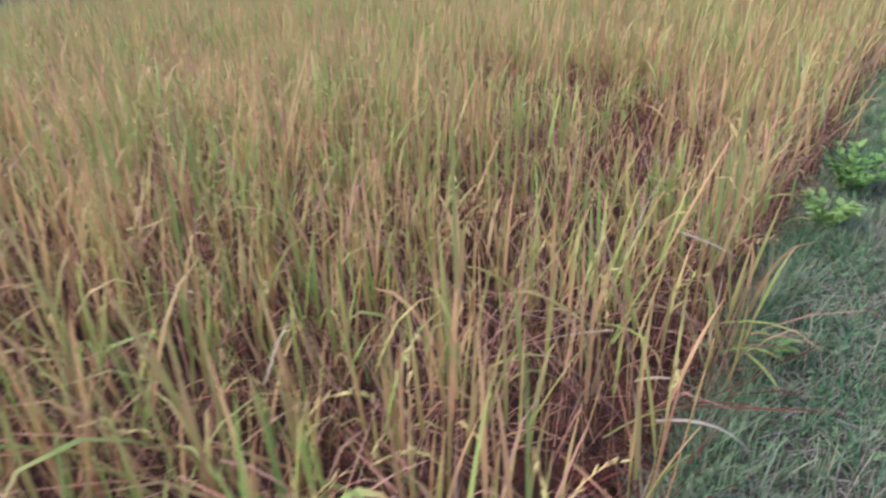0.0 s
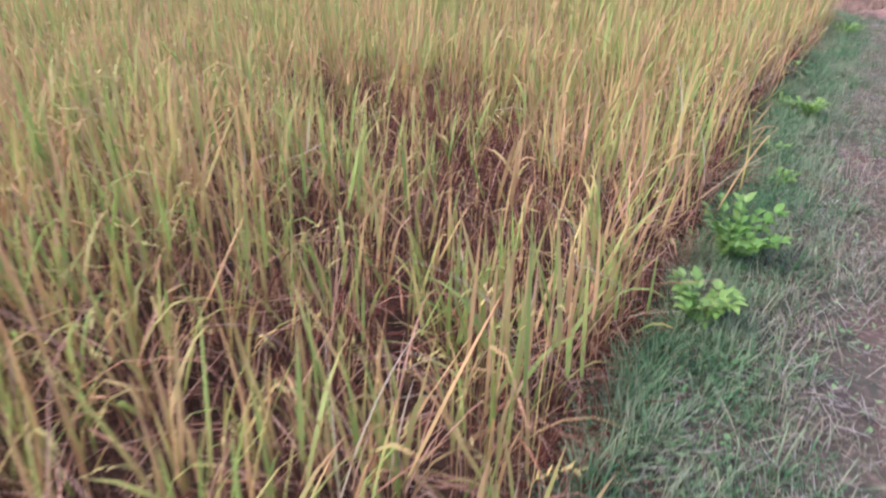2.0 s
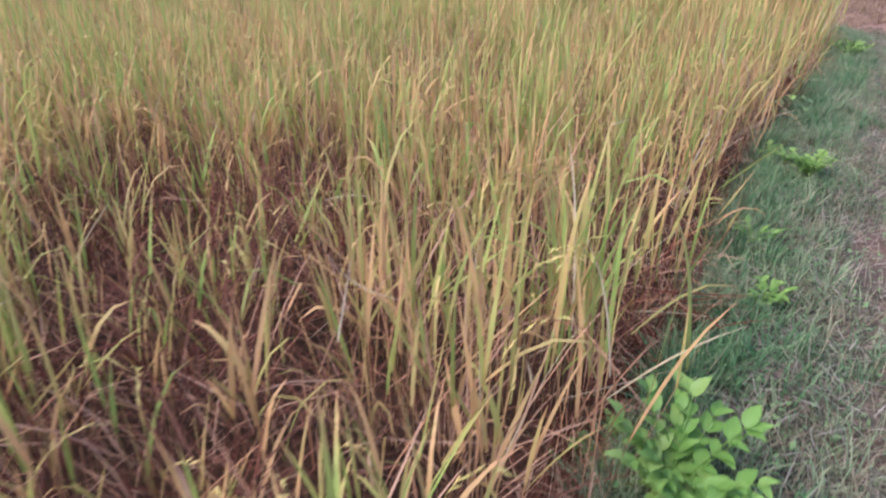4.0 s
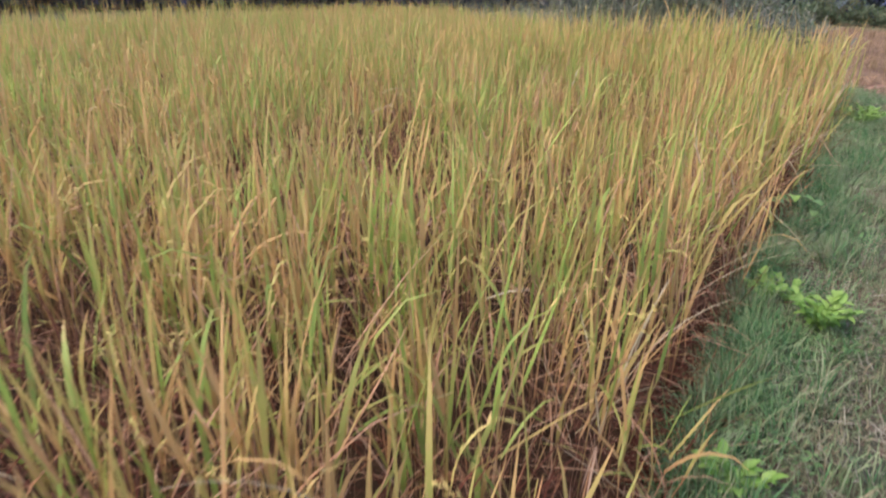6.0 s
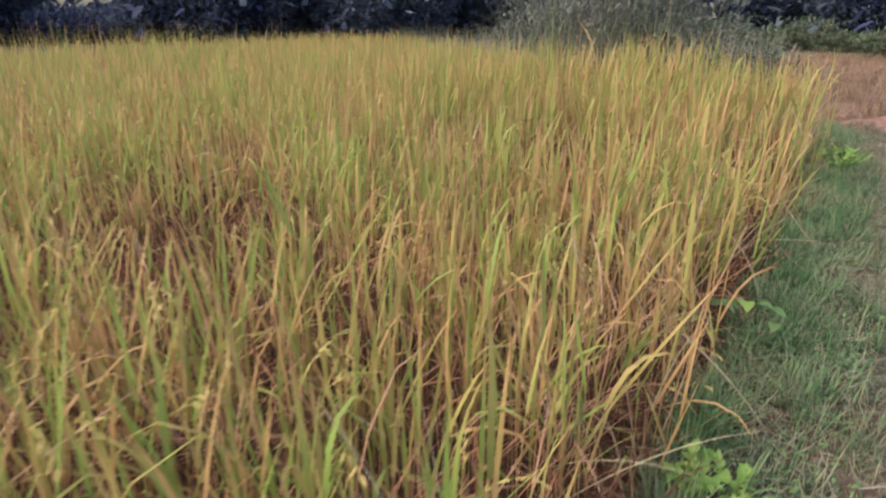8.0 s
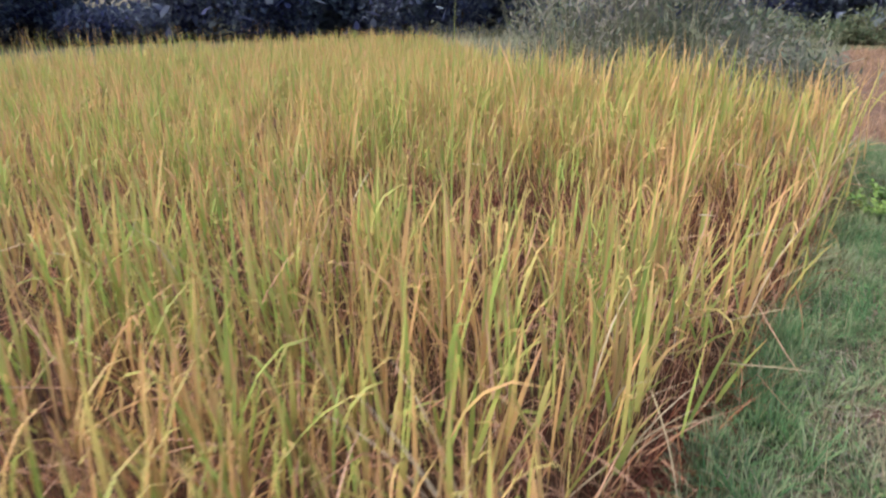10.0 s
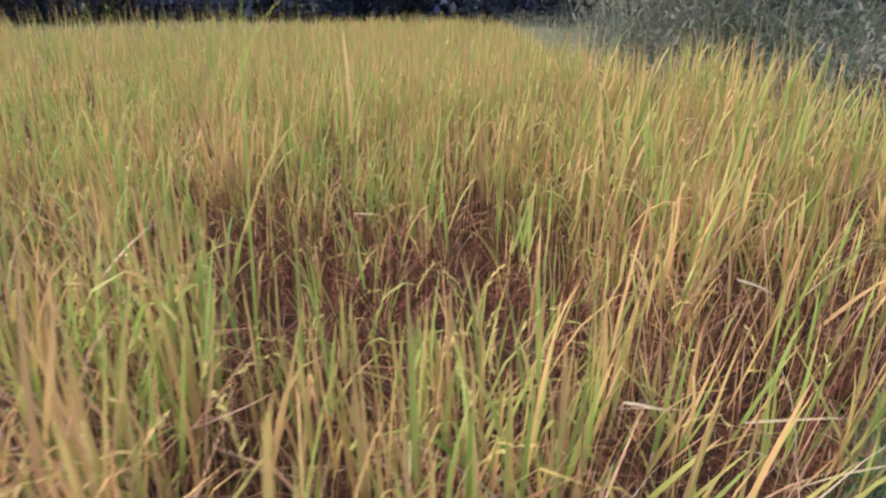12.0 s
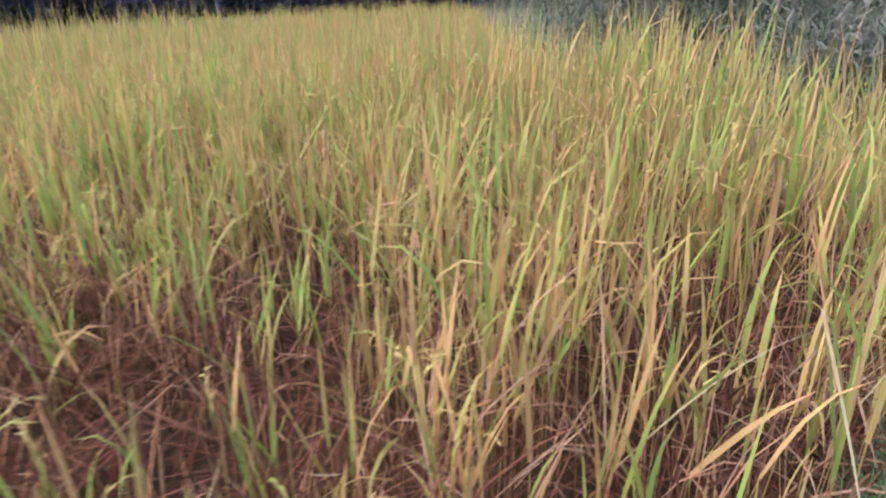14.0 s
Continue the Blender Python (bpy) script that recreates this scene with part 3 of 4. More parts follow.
BLEACHED = "bleached broken rice leaf hanging among the stems"
for spec in ((-0.43, 3.26, 0.76, 0.6, 0.19, 0.013, 2.55, 0.1), (-0.56, 3.46, 0.51, 0.6, 0.13, 0.009, 2.95, 0.1), (-0.42, 3.13, 0.49, 0.6, 0.24, 0.009, 1.7, 1.0), (-0.43, 3.08, 0.43, 0.6, 0.15, 0.010, 2.1, 0.7),
             (-0.60, 2.92, 0.40, 0.6, 0.28, 0.012, 2.5, 0.3), (-1.22, 4.80, 0.50, 3.8, 0.30, 0.012, 1.9, 0.9), (-1.72, 4.76, 0.41, 0.6, 0.26, 0.013, 1.25, 0.9), (-1.02, 5.96, 0.57, 0.6, 0.13, 0.009, 1.1, 0.5),
             (-3.02, 7.72, 0.71, 0.6, 0.14, 0.012, 1.0, 0.7), (-1.02, 9.92, 0.70, 0.6, 0.08, 0.010, 1.5, 0.3), (-1.04, 10.39, 0.82, 0.75, 0.10, 0.016, 1.8, 0.3), (-2.46, 10.25, 0.63, 0.6, 0.11, 0.009, 1.5, 0.1),
             (-2.2, 5.46, 1.0, 0.6, 0.08, 0.012, 0.9, 0.2), (-0.16, 1.55, 0.52, 3.7, 0.26, 0.009, 1.7, 0.5), (-0.09, 1.55, 0.39, 0.5, 0.16, 0.010, 1.1, 1.2), (0.0, 1.50, 0.34, 0.5, 0.30, 0.011, 1.3, 1.6)):
    single_blade("bleached_leaf", BLEACHED, M_STRAW, *spec)
for spec in ((-0.80, 9.70, 0.38, 0.6, 0.26, 0.007, 1.25, 0.1), (-0.54, 5.20, 0.10, 0.65, 0.33, 0.009, 1.6, 0.2), (-0.50, 4.50, 0.16, 1.15, 0.62, 0.006, 1.72, 0.0), (-0.80, 9.70, 0.20, 0.35, 0.34, 0.012, 1.45, 0.1), (-0.92, 10.30, 0.52, 0.65, 0.22, 0.010, 1.3, 0.1), (-0.06, 1.60, 0.82, 0.6, 0.17, 0.010, 1.9, 0.2),
             (-0.92, 11.9, 0.75, 5.6, 0.5, 0.005, 2.2, 0.3), (-0.98, 11.6, 0.7, 5.5, 0.45, 0.008, 2.3, 0.2), (-0.82, 9.05, 0.42, 5.4, 0.40, 0.007, 1.7, 0.9), (-0.70, 7.95, 0.40, 5.9, 0.36, 0.007, 1.9, 0.4)):
    single_blade("leaning_straw", "dry straw-coloured rice blade leaning out over the verge", M_STRAW, *spec)
for spec in ((-1.14, 10.05, 0.70, 0.7, 0.36, 0.022, 0.08, 0.05), (-0.30, 2.17, 0.45, 0.6, 0.48, 0.021, 0.33, 0.05), (-0.23, 1.95, 0.50, 0.6, 0.37, 0.020, 0.18, 0.05), (-0.34, 1.86, 0.48, 0.6, 0.32, 0.021, 0.15, 0.1),
             (-0.86, 1.29, 0.40, 0.6, 0.54, 0.019, 0.08, 0.05), (-0.85, 1.06, 0.40, 3.74, 0.32, 0.020, 0.15, 0.05), (-1.61, 7.20, 0.50, 0.6, 0.48, 0.023, 0.5, 0.08), (-2.11, 7.05, 0.50, 3.74, 0.42, 0.021, 0.05, 0.05),
             (-0.64, 5.39, 0.50, 3.74, 0.31, 0.020, 0.14, 0.03), (-1.17, 5.16, 0.50, 3.74, 0.31, 0.021, 0.3, 0.05), (-0.91, 3.85, 0.50, 0.6, 0.37, 0.020, 0.03, 0.05), (-2.09, 10.17, 0.50, 0.6, 0.46, 0.018, 0.22, 0.03),
             (-1.51, 11.14, 0.48, 0.6, 0.31, 0.022, 0.05, 0.03), (-0.50, 5.08, 0.62, 0.6, 0.28, 0.016, 0.08, 0.05), (-1.47, 10.13, 0.36, 0.7, 0.42, 0.023, 0.33, 0.05), (-1.00, 10.03, 0.38, 0.75, 0.25, 0.020, 0.58, 0.05),
             (-1.57, 11.03, 0.40, 0.6, 0.32, 0.018, 0.08, 0.05), (-0.80, 7.62, 0.28, 0.5, 0.5, 0.021, 0.5, 0.1)):
    single_blade("broad_leaf_blade", "broad yellow-green rice leaf with an orange tip", M_LEAF, *spec)


def tall_stalk(x, y, height, lean, az, seed):
    """A single grass stalk that stands over the rice."""
    r = np.random.default_rng(seed)
    e = new("tall_grass_stalk")
    tagged(e, label="single tall green grass stalk standing above the rice", category="grass stalk", group="tall stalks above the rice")
    one = np.ones(1)
    part("stem", blades(np.zeros((1, 3)), az * one, height * one, 0.014 * one, lean * one, 0.12 * one, 7, twist=0.2 * one, belly=0.01), M_LEAF, e)
    for k in range(3):
        h = height * (0.35 + 0.2 * k)
        foot = np.array([[math.cos(az) * h * lean, math.sin(az) * h * lean, h * math.cos(lean)]])
        part("leaf", blades(foot, r.uniform(0, 6.28, 1), r.uniform(0.25, 0.5, 1), 0.013 * one, r.uniform(0.1, 0.4, 1), r.uniform(0.1, 0.9, 1), 6), M_LEAF, e)
    e.location = (x, y, float(ground_z(x, y)))


tall_stalk(-1.39, 8.72, 1.32, 0.10, 0.3, 41)
tall_stalk(-2.08, 9.63, 1.66, 0.02, 2.0, 42)
tall_stalk(-2.0, 9.80, 1.56, 0.12, 0.6, 43)


# ---- verge ----
def make_grass():
    n = 84000
    y = rng.uniform(-1.0, 15.4, n)
    off = np.abs(rng.normal(0, 0.40, n)) - 0.04
    x = edge(y) + off
    clump = np.clip(0.5 + 0.4 * np.sin(x * 9 + 2 * np.sin(y * 4)) * np.sin(y * 7 + 1) + 0.4 * np.sin(x * 23 + 3 * np.sin(y * 11)) * np.sin(y * 19 + 5 * x), 0, 1)
    keep = (off < 0.66 + 0.16 * np.sin(y * 2.7) + rng.normal(0, 0.12, n)) & (rng.uniform(0, 1, n) < 0.15 + 0.85 * clump + 0.2 * (off < 0.2))
    x, y, off, clump = x[keep], y[keep], off[keep], clump[keep]
    m = len(x)
    b = np.stack([x, y, ground_z(x, y) - 0.004], -1)
    length = rng.uniform(0.05, 0.16, m) * (0.5 + 0.7 * clump) * np.interp(off, [0, 0.15, 0.6], [1.6, 1.2, 0.75])
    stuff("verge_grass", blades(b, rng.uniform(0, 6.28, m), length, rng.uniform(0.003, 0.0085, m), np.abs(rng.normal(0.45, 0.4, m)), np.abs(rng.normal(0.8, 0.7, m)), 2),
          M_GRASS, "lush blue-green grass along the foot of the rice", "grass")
    n = 68000
    y = rng.uniform(-3.0, 15.5, n)
    x = edge(y) + 0.25 + np.abs(rng.normal(0, 0.85, n))
    keep = rng.uniform(0, 1, n) < 0.18 + 0.82 * (np.sin(x * 5 + y * 2) * np.sin(y * 3.7 - x) + 0.5 * np.sin(x * 11 + 1) * np.sin(y * 9) > -0.15)
    bare = np.clip((x - edge(y) - 0.5) / 0.25, 0, 1) * (0.62 + 0.38 * np.sin(y * 3.1 + 2 * np.sin(x * 4)) * np.sin(y * 1.3 + x * 5))
    keep &= rng.uniform(0, 1, n) > bare * np.interp(y, [4, 8], [0.9, 0.6])
    x, y = x[keep], y[keep]
    m = len(x)
    b = np.stack([x, y, ground_z(x, y) - 0.003], -1)
    stuff("mown_grass", blades(b, rng.uniform(0, 6.28, m), rng.uniform(0.04, 0.11, m), rng.uniform(0.005, 0.010, m), np.abs(rng.normal(0.7, 0.4, m)), np.abs(rng.normal(0.8, 0.5, m)), 2),
          M_MOWN, "short trodden grass of the path, half dry", "grass")
    n = 13000
    y = rng.uniform(-3.0, 15.5, n)
    x = edge(y) + 0.12 + np.abs(rng.normal(0, 0.8, n))
    m = len(x)
    b = np.stack([x, y, ground_z(x, y) + rng.uniform(0.006, 0.05, m)], -1)
    stuff("cut_grass", blades(b, rng.uniform(0, 6.28, m), rng.uniform(0.03, 0.14, m), rng.uniform(0.0025, 0.0065, m), rng.uniform(1.2, 1.65, m), rng.normal(0, 0.6, m), 3),
          M_LITTER, "scattered pale cut grass lying on the path", "cut grass")
    # thin pale seed stalks
    n = 900
    y = rng.uniform(0.4, 14.5, n)
    x = edge(y) + 0.05 + np.abs(rng.normal(0, 0.5, n))
    b = np.stack([x, y, ground_z(x, y)], -1)
    stuff("seed_stalks", blades(b, rng.uniform(0, 6.28, n), rng.uniform(0.08, 0.24, n), rng.uniform(0.0022, 0.004, n), rng.uniform(0.1, 1.35, n), rng.normal(0.2, 0.4, n), 4), M_STRAW, "thin pale seed stalks in the verge grass", "grass")
    # coarse tufts
    k = 420
    ty = rng.uniform(0.6, 13.5, k)
    tx = edge(ty) + 0.02 + np.abs(rng.normal(0, 0.3, k))
    i, m, az, b = spread(tx, ty, ground_z(tx, ty) - 0.004, rng.integers(9, 20, k), 0.035)
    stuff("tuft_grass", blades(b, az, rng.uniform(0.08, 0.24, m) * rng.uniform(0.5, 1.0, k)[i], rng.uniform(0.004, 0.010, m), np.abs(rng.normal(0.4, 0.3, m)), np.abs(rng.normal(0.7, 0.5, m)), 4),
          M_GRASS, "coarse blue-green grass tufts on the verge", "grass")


make_grass()


def make_clover():
    """Small round-leaved herbs in the verge grass."""
    n = 7600
    y = rng.uniform(0.6, 14.0, n)
    x = edge(y) + np.abs(rng.normal(0.1, 0.42, n)) + 0.02
    keep = np.sin(x * 6 + 2) * np.sin(y * 4.3 + x) > -0.15
    x, y = x[keep], y[keep]
    m = len(x)
    b = np.stack([x, y, ground_z(x, y) + rng.uniform(0.015, 0.06, m)], -1)
    ln = rng.uniform(0.010, 0.030, m)
    stuff("verge_herbs", broad(b, rng.uniform(0, 6.28, m), ln, ln * rng.uniform(0.4, 0.75, m), rng.uniform(0.5, 1.5, m), rng),
          M_CLIMB, "small round-leaved herbs in the verge grass", "herbs")


def weed(x, y, height, spread, leaves, material, label, seed):
    """A low broad-leaved weed: branching stems with pairs of rounded leaves."""
    r = np.random.default_rng(seed)
    e = new("weed")
    tagged(e, label=label, category="weed", group="weeds on the verge")
    stems, lv = [], []
    count = max(5, leaves // 3)
    for s in range(count):
        az = 6.283 * s / count + r.uniform(-0.4, 0.4)
        reach = spread * r.uniform(0.4, 1.0)
        top = np.array([math.cos(az) * reach, math.sin(az) * reach, height * r.uniform(0.65, 1.05)])
        k = 5
        path = [top * np.array([t ** 1.3, t ** 1.3, t]) for t in np.linspace(0, 1, k)]
        stems.append(tube(path, np.linspace(0.0028, 0.0012, k), 5))
        for t in np.linspace(0.35, 1, 5):
            p = top * np.array([t ** 1.3, t ** 1.3, t])
            for side in (0, 1):
                lv.append((p, az + (1.3 if side else -1.3) * (1.2 - 0.8 * t) + r.uniform(-0.5, 0.5), r.uniform(0.036, 0.062) * (0.7 + 0.5 * height / 0.2), r.uniform(0.5, 1.3)))
    base = np.array([a[0] for a in lv]); az = np.array([a[1] for a in lv]); ln = np.array([a[2] for a in lv]); le = np.array([a[3] for a in lv])
    for st in stems:
        part("stem", st, material, e)
    v, q, u = broad(base, az, ln, ln * 0.56, le, r)
    for c in range(len(base)):
        part("leaf", (v[c * 18:c * 18 + 18], q[:10], u[:18]), material, e)
    e.location = (x, y, float(ground_z(x, y)))
    return e


def broad(base, az, ln, wd, lean, r):
    """Broad pointed leaves with a raised midrib: two rows of faces each."""
    n = len(base)
    s = np.array([0.0, 0.12, 0.35, 0.62, 0.85, 1.0])
    wp = np.array([0.08, 0.68, 1.0, 0.74, 0.32, 0.02])
    th = lean[:, None] + 0.7 * s[None] ** 1.5
    stepv = np.diff(s, prepend=0)[None] * ln[:, None]
    out, up = np.cumsum(np.sin(th) * stepv, 1), np.cumsum(np.cos(th) * stepv, 1)
    d = np.stack([np.cos(az), np.sin(az)], -1)
    mid = np.concatenate([base[:, None, :2] + out[..., None] * d[:, None], (base[:, None, 2] + up)[..., None]], -1)
    side = np.stack([-d[:, 1], d[:, 0], np.zeros(n)], -1)[:, None]
    nrm = np.stack([-np.cos(th) * d[:, None, 0], -np.cos(th) * d[:, None, 1], np.sin(th)], -1)
    w = (wd[:, None] * wp[None] / 2)[..., None]
    v = np.stack([mid - side * w + nrm * w * 0.35, mid, mid + side * w + nrm * w * 0.35], 2)
    i = np.arange(n * 18).reshape(n, 6, 3)
    q = np.stack([i[:, :-1, :-1], i[:, :-1, 1:], i[:, 1:, 1:], i[:, 1:, :-1]], -1).reshape(-1, 4)
    uv = np.stack(np.broadcast_arrays(np.array([0, 0.5, 1.0])[None, None], s[None, :, None] * np.ones((n, 1, 3))), -1).reshape(-1, 2)
    return v.reshape(-1, 3), q, uv


make_clover()
BRIGHT = "bright green broad-leaved weed growing in the verge grass"
weed(-0.15, 4.47, 0.27, 0.20, 52, M_WEED, BRIGHT, 1)
weed(-0.11, 3.81, 0.20, 0.15, 36, M_WEED, BRIGHT, 2)
weed(-0.29, 7.49, 0.16, 0.15, 40, M_WEED, BRIGHT, 3)
weed(-0.16, 5.72, 0.09, 0.10, 16, M_WEED, BRIGHT, 4)
weed(-0.33, 6.28, 0.10, 0.10, 16, M_WEED, BRIGHT, 5)
weed(-0.54, 7.70, 0.11, 0.09, 16, M_WEED, BRIGHT, 6)
weed(-0.66, 12.7, 0.17, 0.24, 40, M_WEED, BRIGHT, 7)
weed(-0.64, 13.2, 0.15, 0.20, 32, M_WEED, BRIGHT, 8)
weed(0.04, 2.45, 0.10, 0.08, 16, M_WEED, BRIGHT, 9)
weed(-0.38, 4.60, 0.13, 0.11, 20, M_WEED, BRIGHT, 11)
weed(-0.45, 7.72, 0.10, 0.09, 12, M_WEED, BRIGHT, 12)


def creeper(x, y, seed):
    """A creeper that climbs the outermost stalks: a winding stem with a few large pale leaves."""
    r = np.random.default_rng(seed)
    e = new("creeper")
    tagged(e, label="pale green broad-leaved creeper climbing the outermost rice stalks", category="creeper")
    t = np.linspace(0, 1, 12)
    path = np.stack([-0.16 + 0.42 * t, 0.05 * np.sin(t * 9) - 0.12 * t, 0.05 + 0.34 * np.sin(t * 2.6) ** 0.8], -1)
    part("stem", tube(path, np.full(12, 0.0025), 5), M_CLIMB, e)
    for c, mat in ((1, M_CLIMB), (2, M_CLIMB), (3, M_CLIMB), (4, M_CLIMB), (5, M_CLIMB), (6, M_CLIMB), (7, M_WEED), (8, M_CLIMB), (9, M_CLIMB), (10, M_CLIMB)):
        one = np.ones(1)
        ln = r.uniform(0.06, 0.095, 1)
        part("leaf", broad(path[c:c + 1], r.uniform(-2.2, 0.6, 1), ln, ln * r.uniform(0.75, 0.95), one * r.uniform(1.0, 1.7), r), mat, e)
    e.location = (x, y, float(ground_z(x, y)))


creeper(-0.74, 8.74, 10)


# ---- distance ----
def tree(x, y, height, seed):
    """A tree: tapered trunk, limbs, and a crown of many small leaf clumps."""
    r = np.random.default_rng(seed)
    e = new("tree")
    tagged(e, label="dark green broad-crowned tree on the far side of the fields", category="tree", group="trees of the far tree line")
    h = height
    bend = r.uniform(-0.5, 0.5, 2)
    trunk = [np.array([bend[0] * t * t, bend[1] * t * t, h * 0.62 * t]) for t in np.linspace(0, 1, 7)]
    wood = [tube(trunk, np.linspace(0.24, 0.09, 7) * h / 9, 8)]
    ends = []
    for k in range(11):
        t = r.uniform(0.12, 1.0)
        p0 = np.array([bend[0] * t * t, bend[1] * t * t, h * 0.62 * t])
        az = r.uniform(0, 6.28); reach = h * r.uniform(0.18, 0.36)
        p1 = p0 + np.array([math.cos(az) * reach, math.sin(az) * reach, h * r.uniform(0.05, 0.30)])
        mid = (p0 + p1) / 2 + np.array([0, 0, h * 0.03])
        wood.append(tube([p0, mid, p1], np.array([0.08, 0.05, 0.02]) * h / 9, 5))
        ends += [mid, p1, p1 + r.normal(0, 0.06 * h, 3)]
    part("trunk", joined(wood), M_BARK, e)
    c = []
    for p in ends:
        c.append(p + r.normal(0, 0.075 * h, (30, 3)) * np.array([1.2, 1.2, 0.8]))
    low = np.stack([r.normal(0, h * 0.2, 420), r.normal(0, h * 0.2, 420), r.uniform(0.1, h * 0.36, 420)], -1)
    c = np.concatenate(c + [low])
    c[:, 2] = np.maximum(c[:, 2], 0.05)
    m = len(c)
    tagged(part("crown", blades(c, r.uniform(0, 6.28, m), r.uniform(0.4, 0.85, m), r.uniform(0.28, 0.55, m), r.uniform(0.3, 2.2, m), r.uniform(0, 0.8, m), 2, belly=0.5), M_TREE_HAZE, e), kind="stuff")
    e.location = (x, y, 0)
    return e


k = 0
for row, (dist, gap) in enumerate(((36, 3.6), (44, 4.4))):
    for a in np.arange(-112, 16, gap * 57.3 / dist):
        r = dist + random.uniform(-3, 3)
        aa = radians(a + random.uniform(-1.2, 1.2))
        k += 1
        if abs(a + 66) < 2.4:
            continue
        tree(math.sin(aa) * r, 7 + math.cos(aa) * r, random.uniform(8, 13), 100 + k)


def thicket(x, y, height, radius, seed):
    """A tall dark bush of the undergrowth before the trees."""
    r = np.random.default_rng(seed)
    e = new("thicket_bush")
    tagged(e, label="dense dark bush in the undergrowth before the trees", category="bush", group="undergrowth before the trees")
    for s in range(6):
        a = r.uniform(0, 6.28)
        p = np.array([math.cos(a) * radius * 0.5, math.sin(a) * radius * 0.5, height * 0.8])
        part("stem", tube([np.zeros(3), p * np.array([0.4, 0.4, 0.6]), p], [0.05, 0.035, 0.012], 5), M_BARK, e)
    n = 4200
    u = r.normal(0, 1, (n, 3)); u /= np.linalg.norm(u, axis=1)[:, None]
    c = u * (r.uniform(0.2, 1, n) ** 0.5)[:, None] * np.array([radius, radius, height * 0.5]) + np.array([0, 0, height * 0.5])
    c += r.normal(0, 0.09 * radius, (n, 3))
    c[:, 2] = np.maximum(c[:, 2], 0.02)
    tagged(part("foliage", blades(c, r.uniform(0, 6.28, n), r.uniform(0.12, 0.32, n), r.uniform(0.14, 0.34, n), r.uniform(0.2, 2.0, n), r.uniform(0, 0.9, n), 1, belly=0.5), M_TREE_HAZE, e), kind="stuff")
    e.location = (x, y, 0)
    return e


for j, a in enumerate(np.arange(-110, 14, 2.6)):
    r = random.uniform(29.5, 34)
    aa = radians(a + random.uniform(-1, 1))
    thicket(math.sin(aa) * r, 8 + math.cos(aa) * r, 1.4 if abs(a + 66) < 2.5 else random.uniform(2.4, 5.4), random.uniform(1.3, 2.3), 600 + j)


def reed_clump(x, y, height, radius, count, seed):
    """A clump of tall wild grass: arching blades and thin canes."""
    r = np.random.default_rng(seed)
    e = new("tall_grass_clump")
    tagged(e, label="tall grey-green clump of wild grass beyond the rice", category="wild grass", group="wild grass beyond the rice")
    az, rad = r.uniform(0, 6.28, count), radius * np.sqrt(r.uniform(0, 1, count))
    b = np.stack([rad * np.cos(az), rad * np.sin(az), np.zeros(count)], -1)
    b[:, 2] = r.uniform(0, 0.45, count) * height
    tagged(part("foliage", blades(b, az + r.normal(0, 0.8, count), height * r.uniform(0.35, 0.75, count), r.uniform(0.008, 0.016, count), np.abs(r.normal(0.5, 0.45, count)), np.abs(r.normal(0.9, 0.9, count)), 5), M_REED, e), kind="stuff")
    n = count // 9
    az, rad = r.uniform(0, 6.28, n), radius * np.sqrt(r.uniform(0, 1, n))
    b = np.stack([rad * np.cos(az), rad * np.sin(az), np.zeros(n)], -1)
    tagged(part("cane_growth", blades(b, az, height * r.uniform(0.8, 1.15, n), r.uniform(0.010, 0.016, n), np.abs(r.normal(0.10, 0.1, n)), np.abs(r.normal(0.25, 0.2, n)), 5, belly=0.01), M_REED, e), kind="stuff")
    e.location = (x, y, -0.02)
    return e


for j, (x, y, h, rad) in enumerate(((-5.4, 16.9, 2.8, 0.9), (-4.5, 17.4, 3.0, 0.9), (-6.2, 17.6, 2.3, 0.9), (-3.7, 17.2, 2.0, 0.8), (-2.9, 17.6, 1.2, 0.8), (-2.6, 16.6, 0.8, 0.6), (-5.0, 19.2, 2.6, 1.0))):
    reed_clump(x, y, h * 0.85, rad * 1.2, 110, 300 + j)


def make_fallow():
    """Waist-high wild grass on the fallow land behind the paddy."""
    n = 15000
    x = rng.uniform(-17, -1.2, n); y = rng.uniform(15.0, 27, n)
    keep = (y > field_end(x) + 0.2) & (x < -1.8 - 0.14 * (y - 15)) & (rng.uniform(0, 1, n) < 0.5 + 0.5 * np.sin(x * 1.3) * np.sin(y * 1.7))
    x, y = x[keep], y[keep]
    m = len(x)
    b = np.stack([x, y, ground_z(x, y) - 0.01], -1)
    stuff("fallow_grass", blades(b, rng.uniform(0, 6.28, m), rng.uniform(0.45, 1.05, m), rng.uniform(0.006, 0.014, m), np.abs(rng.normal(0.15, 0.15, m)), np.abs(rng.normal(0.6, 0.5, m)), 4),
          M_REED, "waist-high grey-green wild grass on fallow land", "wild grass")


make_fallow()


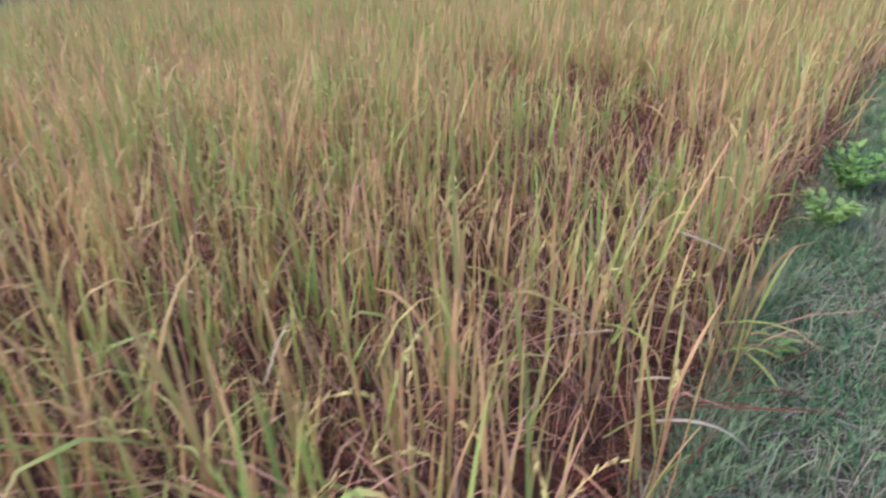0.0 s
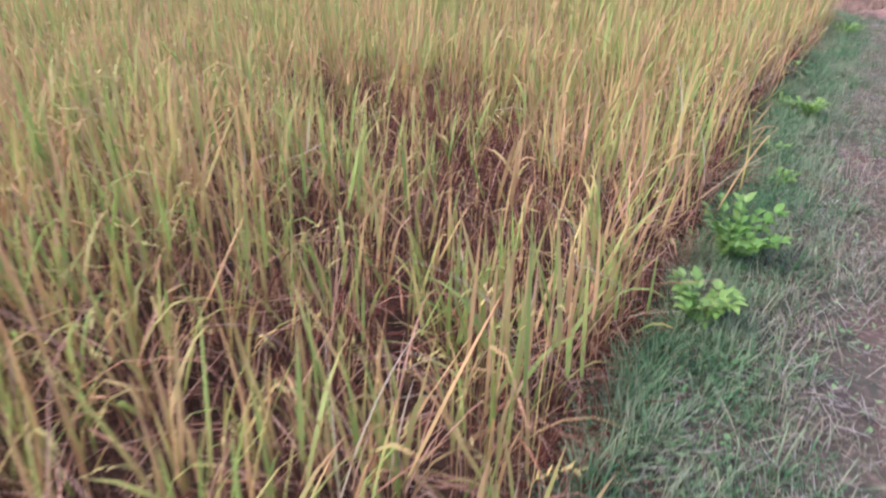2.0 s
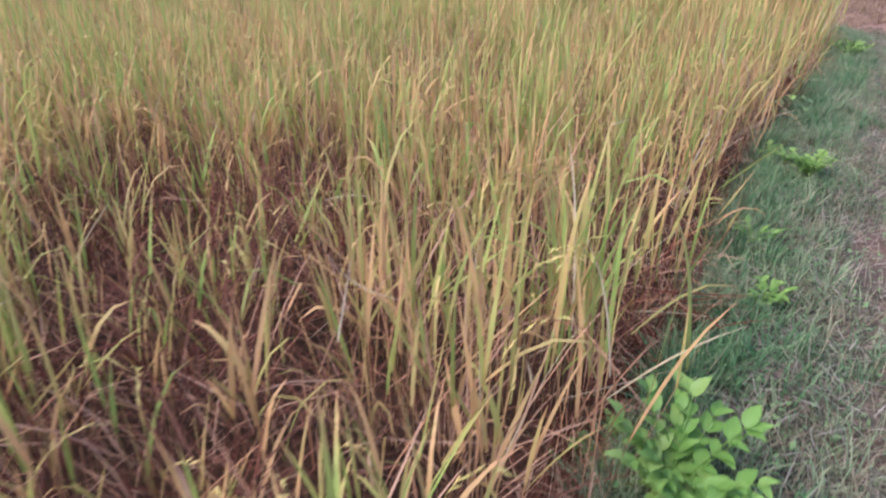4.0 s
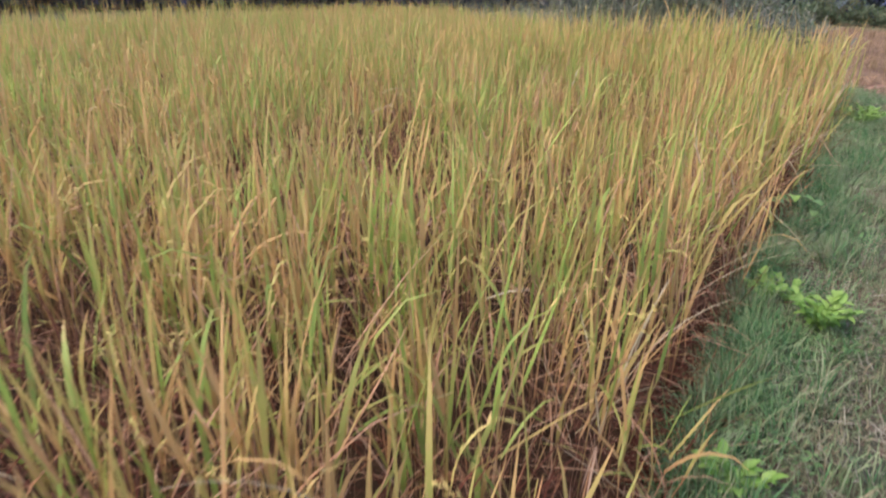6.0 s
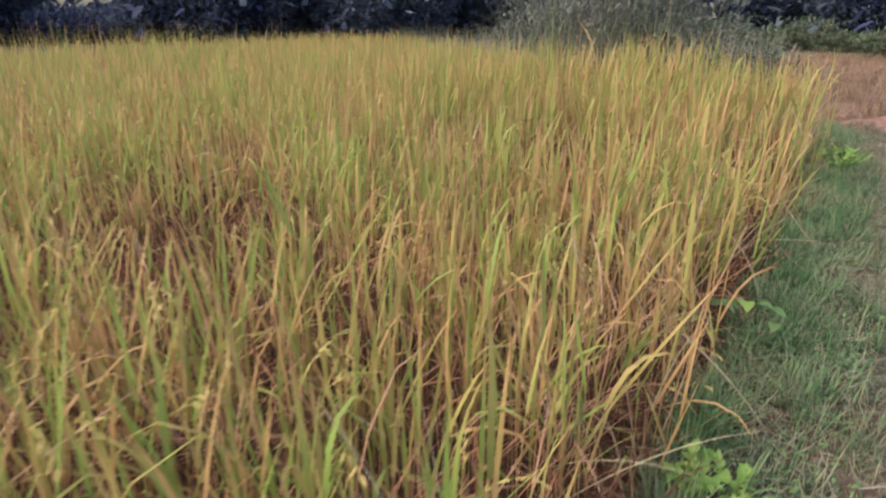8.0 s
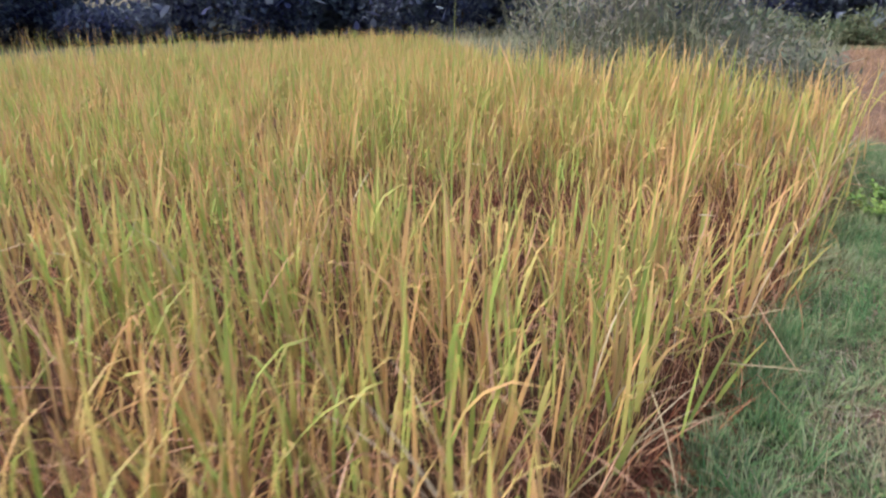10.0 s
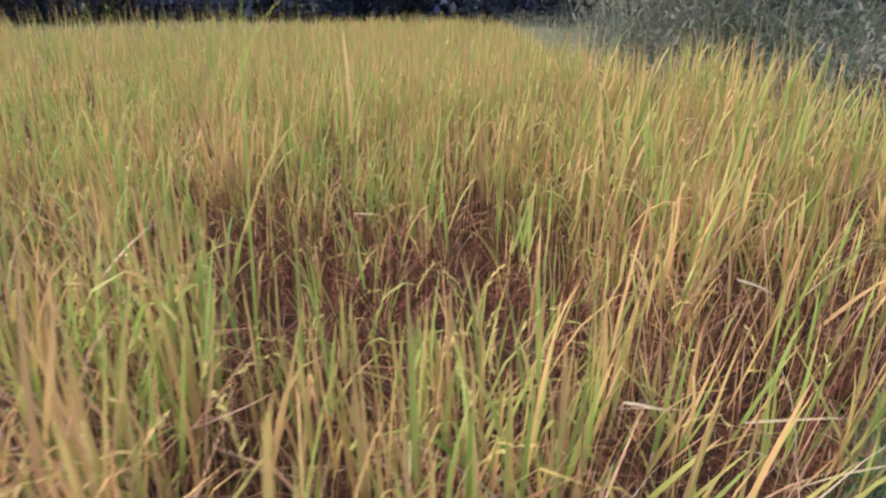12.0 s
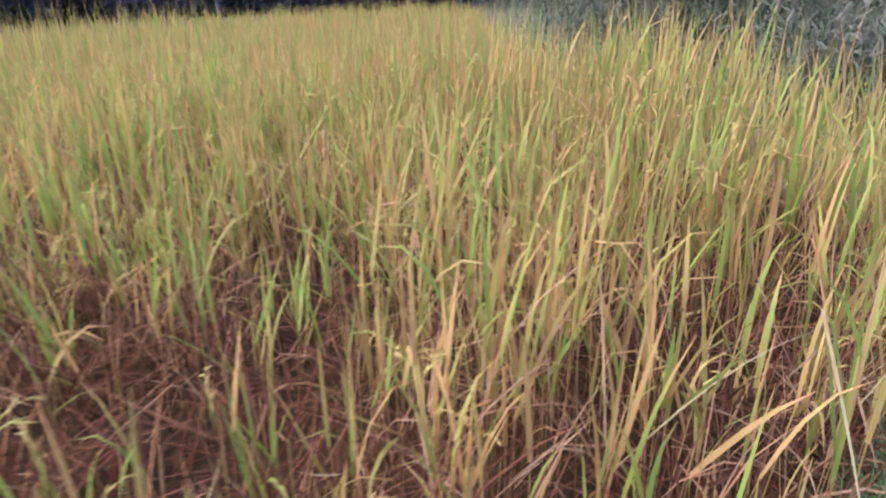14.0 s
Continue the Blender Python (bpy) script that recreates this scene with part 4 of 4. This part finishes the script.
def shrub(x, y, height, radius, seed, material=None, label="low rounded green shrub behind the red track"):
    r = np.random.default_rng(seed)
    e = new("shrub")
    tagged(e, label=label, category="shrub", group="shrubs beyond the fields")
    stems = []
    for s in range(7):
        a = r.uniform(0, 6.28)
        p = np.array([math.cos(a) * radius * 0.6, math.sin(a) * radius * 0.6, height * 0.75])
        stems.append(tube([np.zeros(3), p * np.array([0.4, 0.4, 0.6]), p], [0.03, 0.02, 0.008] if material is None else [0.012, 0.01, 0.006], 5))
    for st in stems:
        part("stem", st, M_BARK if material is None else M_REED, e)
    if material is not None:
        for s in range(5):
            a, reach = r.uniform(0, 6.28), radius * r.uniform(0.7, 1.5)
            top = height * r.uniform(0.85, 1.2)
            arch = [np.array([math.cos(a) * reach * t ** 2, math.sin(a) * reach * t ** 2, top * (1.25 * t - 0.25 * t ** 3)]) for t in np.linspace(0, 1, 6)]
            part("branch", tube(arch, np.linspace(0.014, 0.006, 6), 5), M_REED, e)
    fine = 1.0 if material is None else 0.75
    n = int(900 / fine ** 1.0)
    u = r.normal(0, 1, (n, 3)); u /= np.linalg.norm(u, axis=1)[:, None]
    c = u * (r.uniform(0.3, 1, n) ** 0.5)[:, None] * np.array([radius, radius, height * 0.5]) + np.array([0, 0, height * 0.52])
    c += r.normal(0, (0.05 if material is None else 0.26) * radius, (n, 3))
    c[:, 2] = np.maximum(c[:, 2], 0.02)
    tagged(part("foliage", blades(c, r.uniform(0, 6.28, n), fine * r.uniform(0.10, 0.26, n), fine ** 1.5 * r.uniform(0.05, 0.10, n), r.uniform(0.2, 1.8, n), r.uniform(0, 0.8, n), 2, belly=0.5), material or M_SHRUB, e), kind="stuff")
    e.location = (x, y, 0)
    return e


for j in range(24):
    shrub(-13 + j * 1.05 + random.uniform(-0.4, 0.4), 32.3 + random.uniform(-0.8, 2.5), random.uniform(0.6, 1.25), random.uniform(0.9, 1.5), 400 + j)

for j, (x, y, h, rad) in enumerate(((-5.7, 17.2, 2.1, 0.8), (-4.7, 16.9, 1.8, 0.7), (-3.9, 17.6, 2.2, 0.8), (-6.6, 18.2, 1.7, 0.9), (-5.0, 18.2, 2.9, 1.0), (-4.4, 17.9, 2.6, 0.8), (-3.0, 17.0, 1.0, 0.7), (-2.3, 17.6, 0.8, 0.6), (-3.3, 18.4, 1.5, 0.8))):
    shrub(x, y, h, rad, 500 + j, M_GREY, "straggling grey-green shrub behind the rice")


def make_stubble():
    """Dry tufts on the red earth beyond the verge."""
    n = 24000
    x, y = rng.uniform(-5.5, 4, n), 15.0 + 16.5 * rng.uniform(0, 1, n) ** 1.3
    keep = (x > -1.5 - 0.14 * (y - 15)) & (np.sin(x * 3.1 + y) * np.sin(y * 2.3 - x) > -0.35) & (y > 16.2 + 0.12 * x + 0.1 * np.sin(x * 5))
    x, y = x[keep], y[keep]
    m = len(x)
    b = np.stack([x, y, ground_z(x, y) - 0.005], -1)
    stuff("dry_stubble", blades(b, rng.uniform(0, 6.28, m), rng.uniform(0.06, 0.34, m), rng.uniform(0.008, 0.02, m), np.abs(rng.normal(0.5, 0.35, m)), np.abs(rng.normal(0.7, 0.5, m)), 3),
          M_STUBBLE, "short dry reddish stubble on the bare earth", "stubble")


make_stubble()
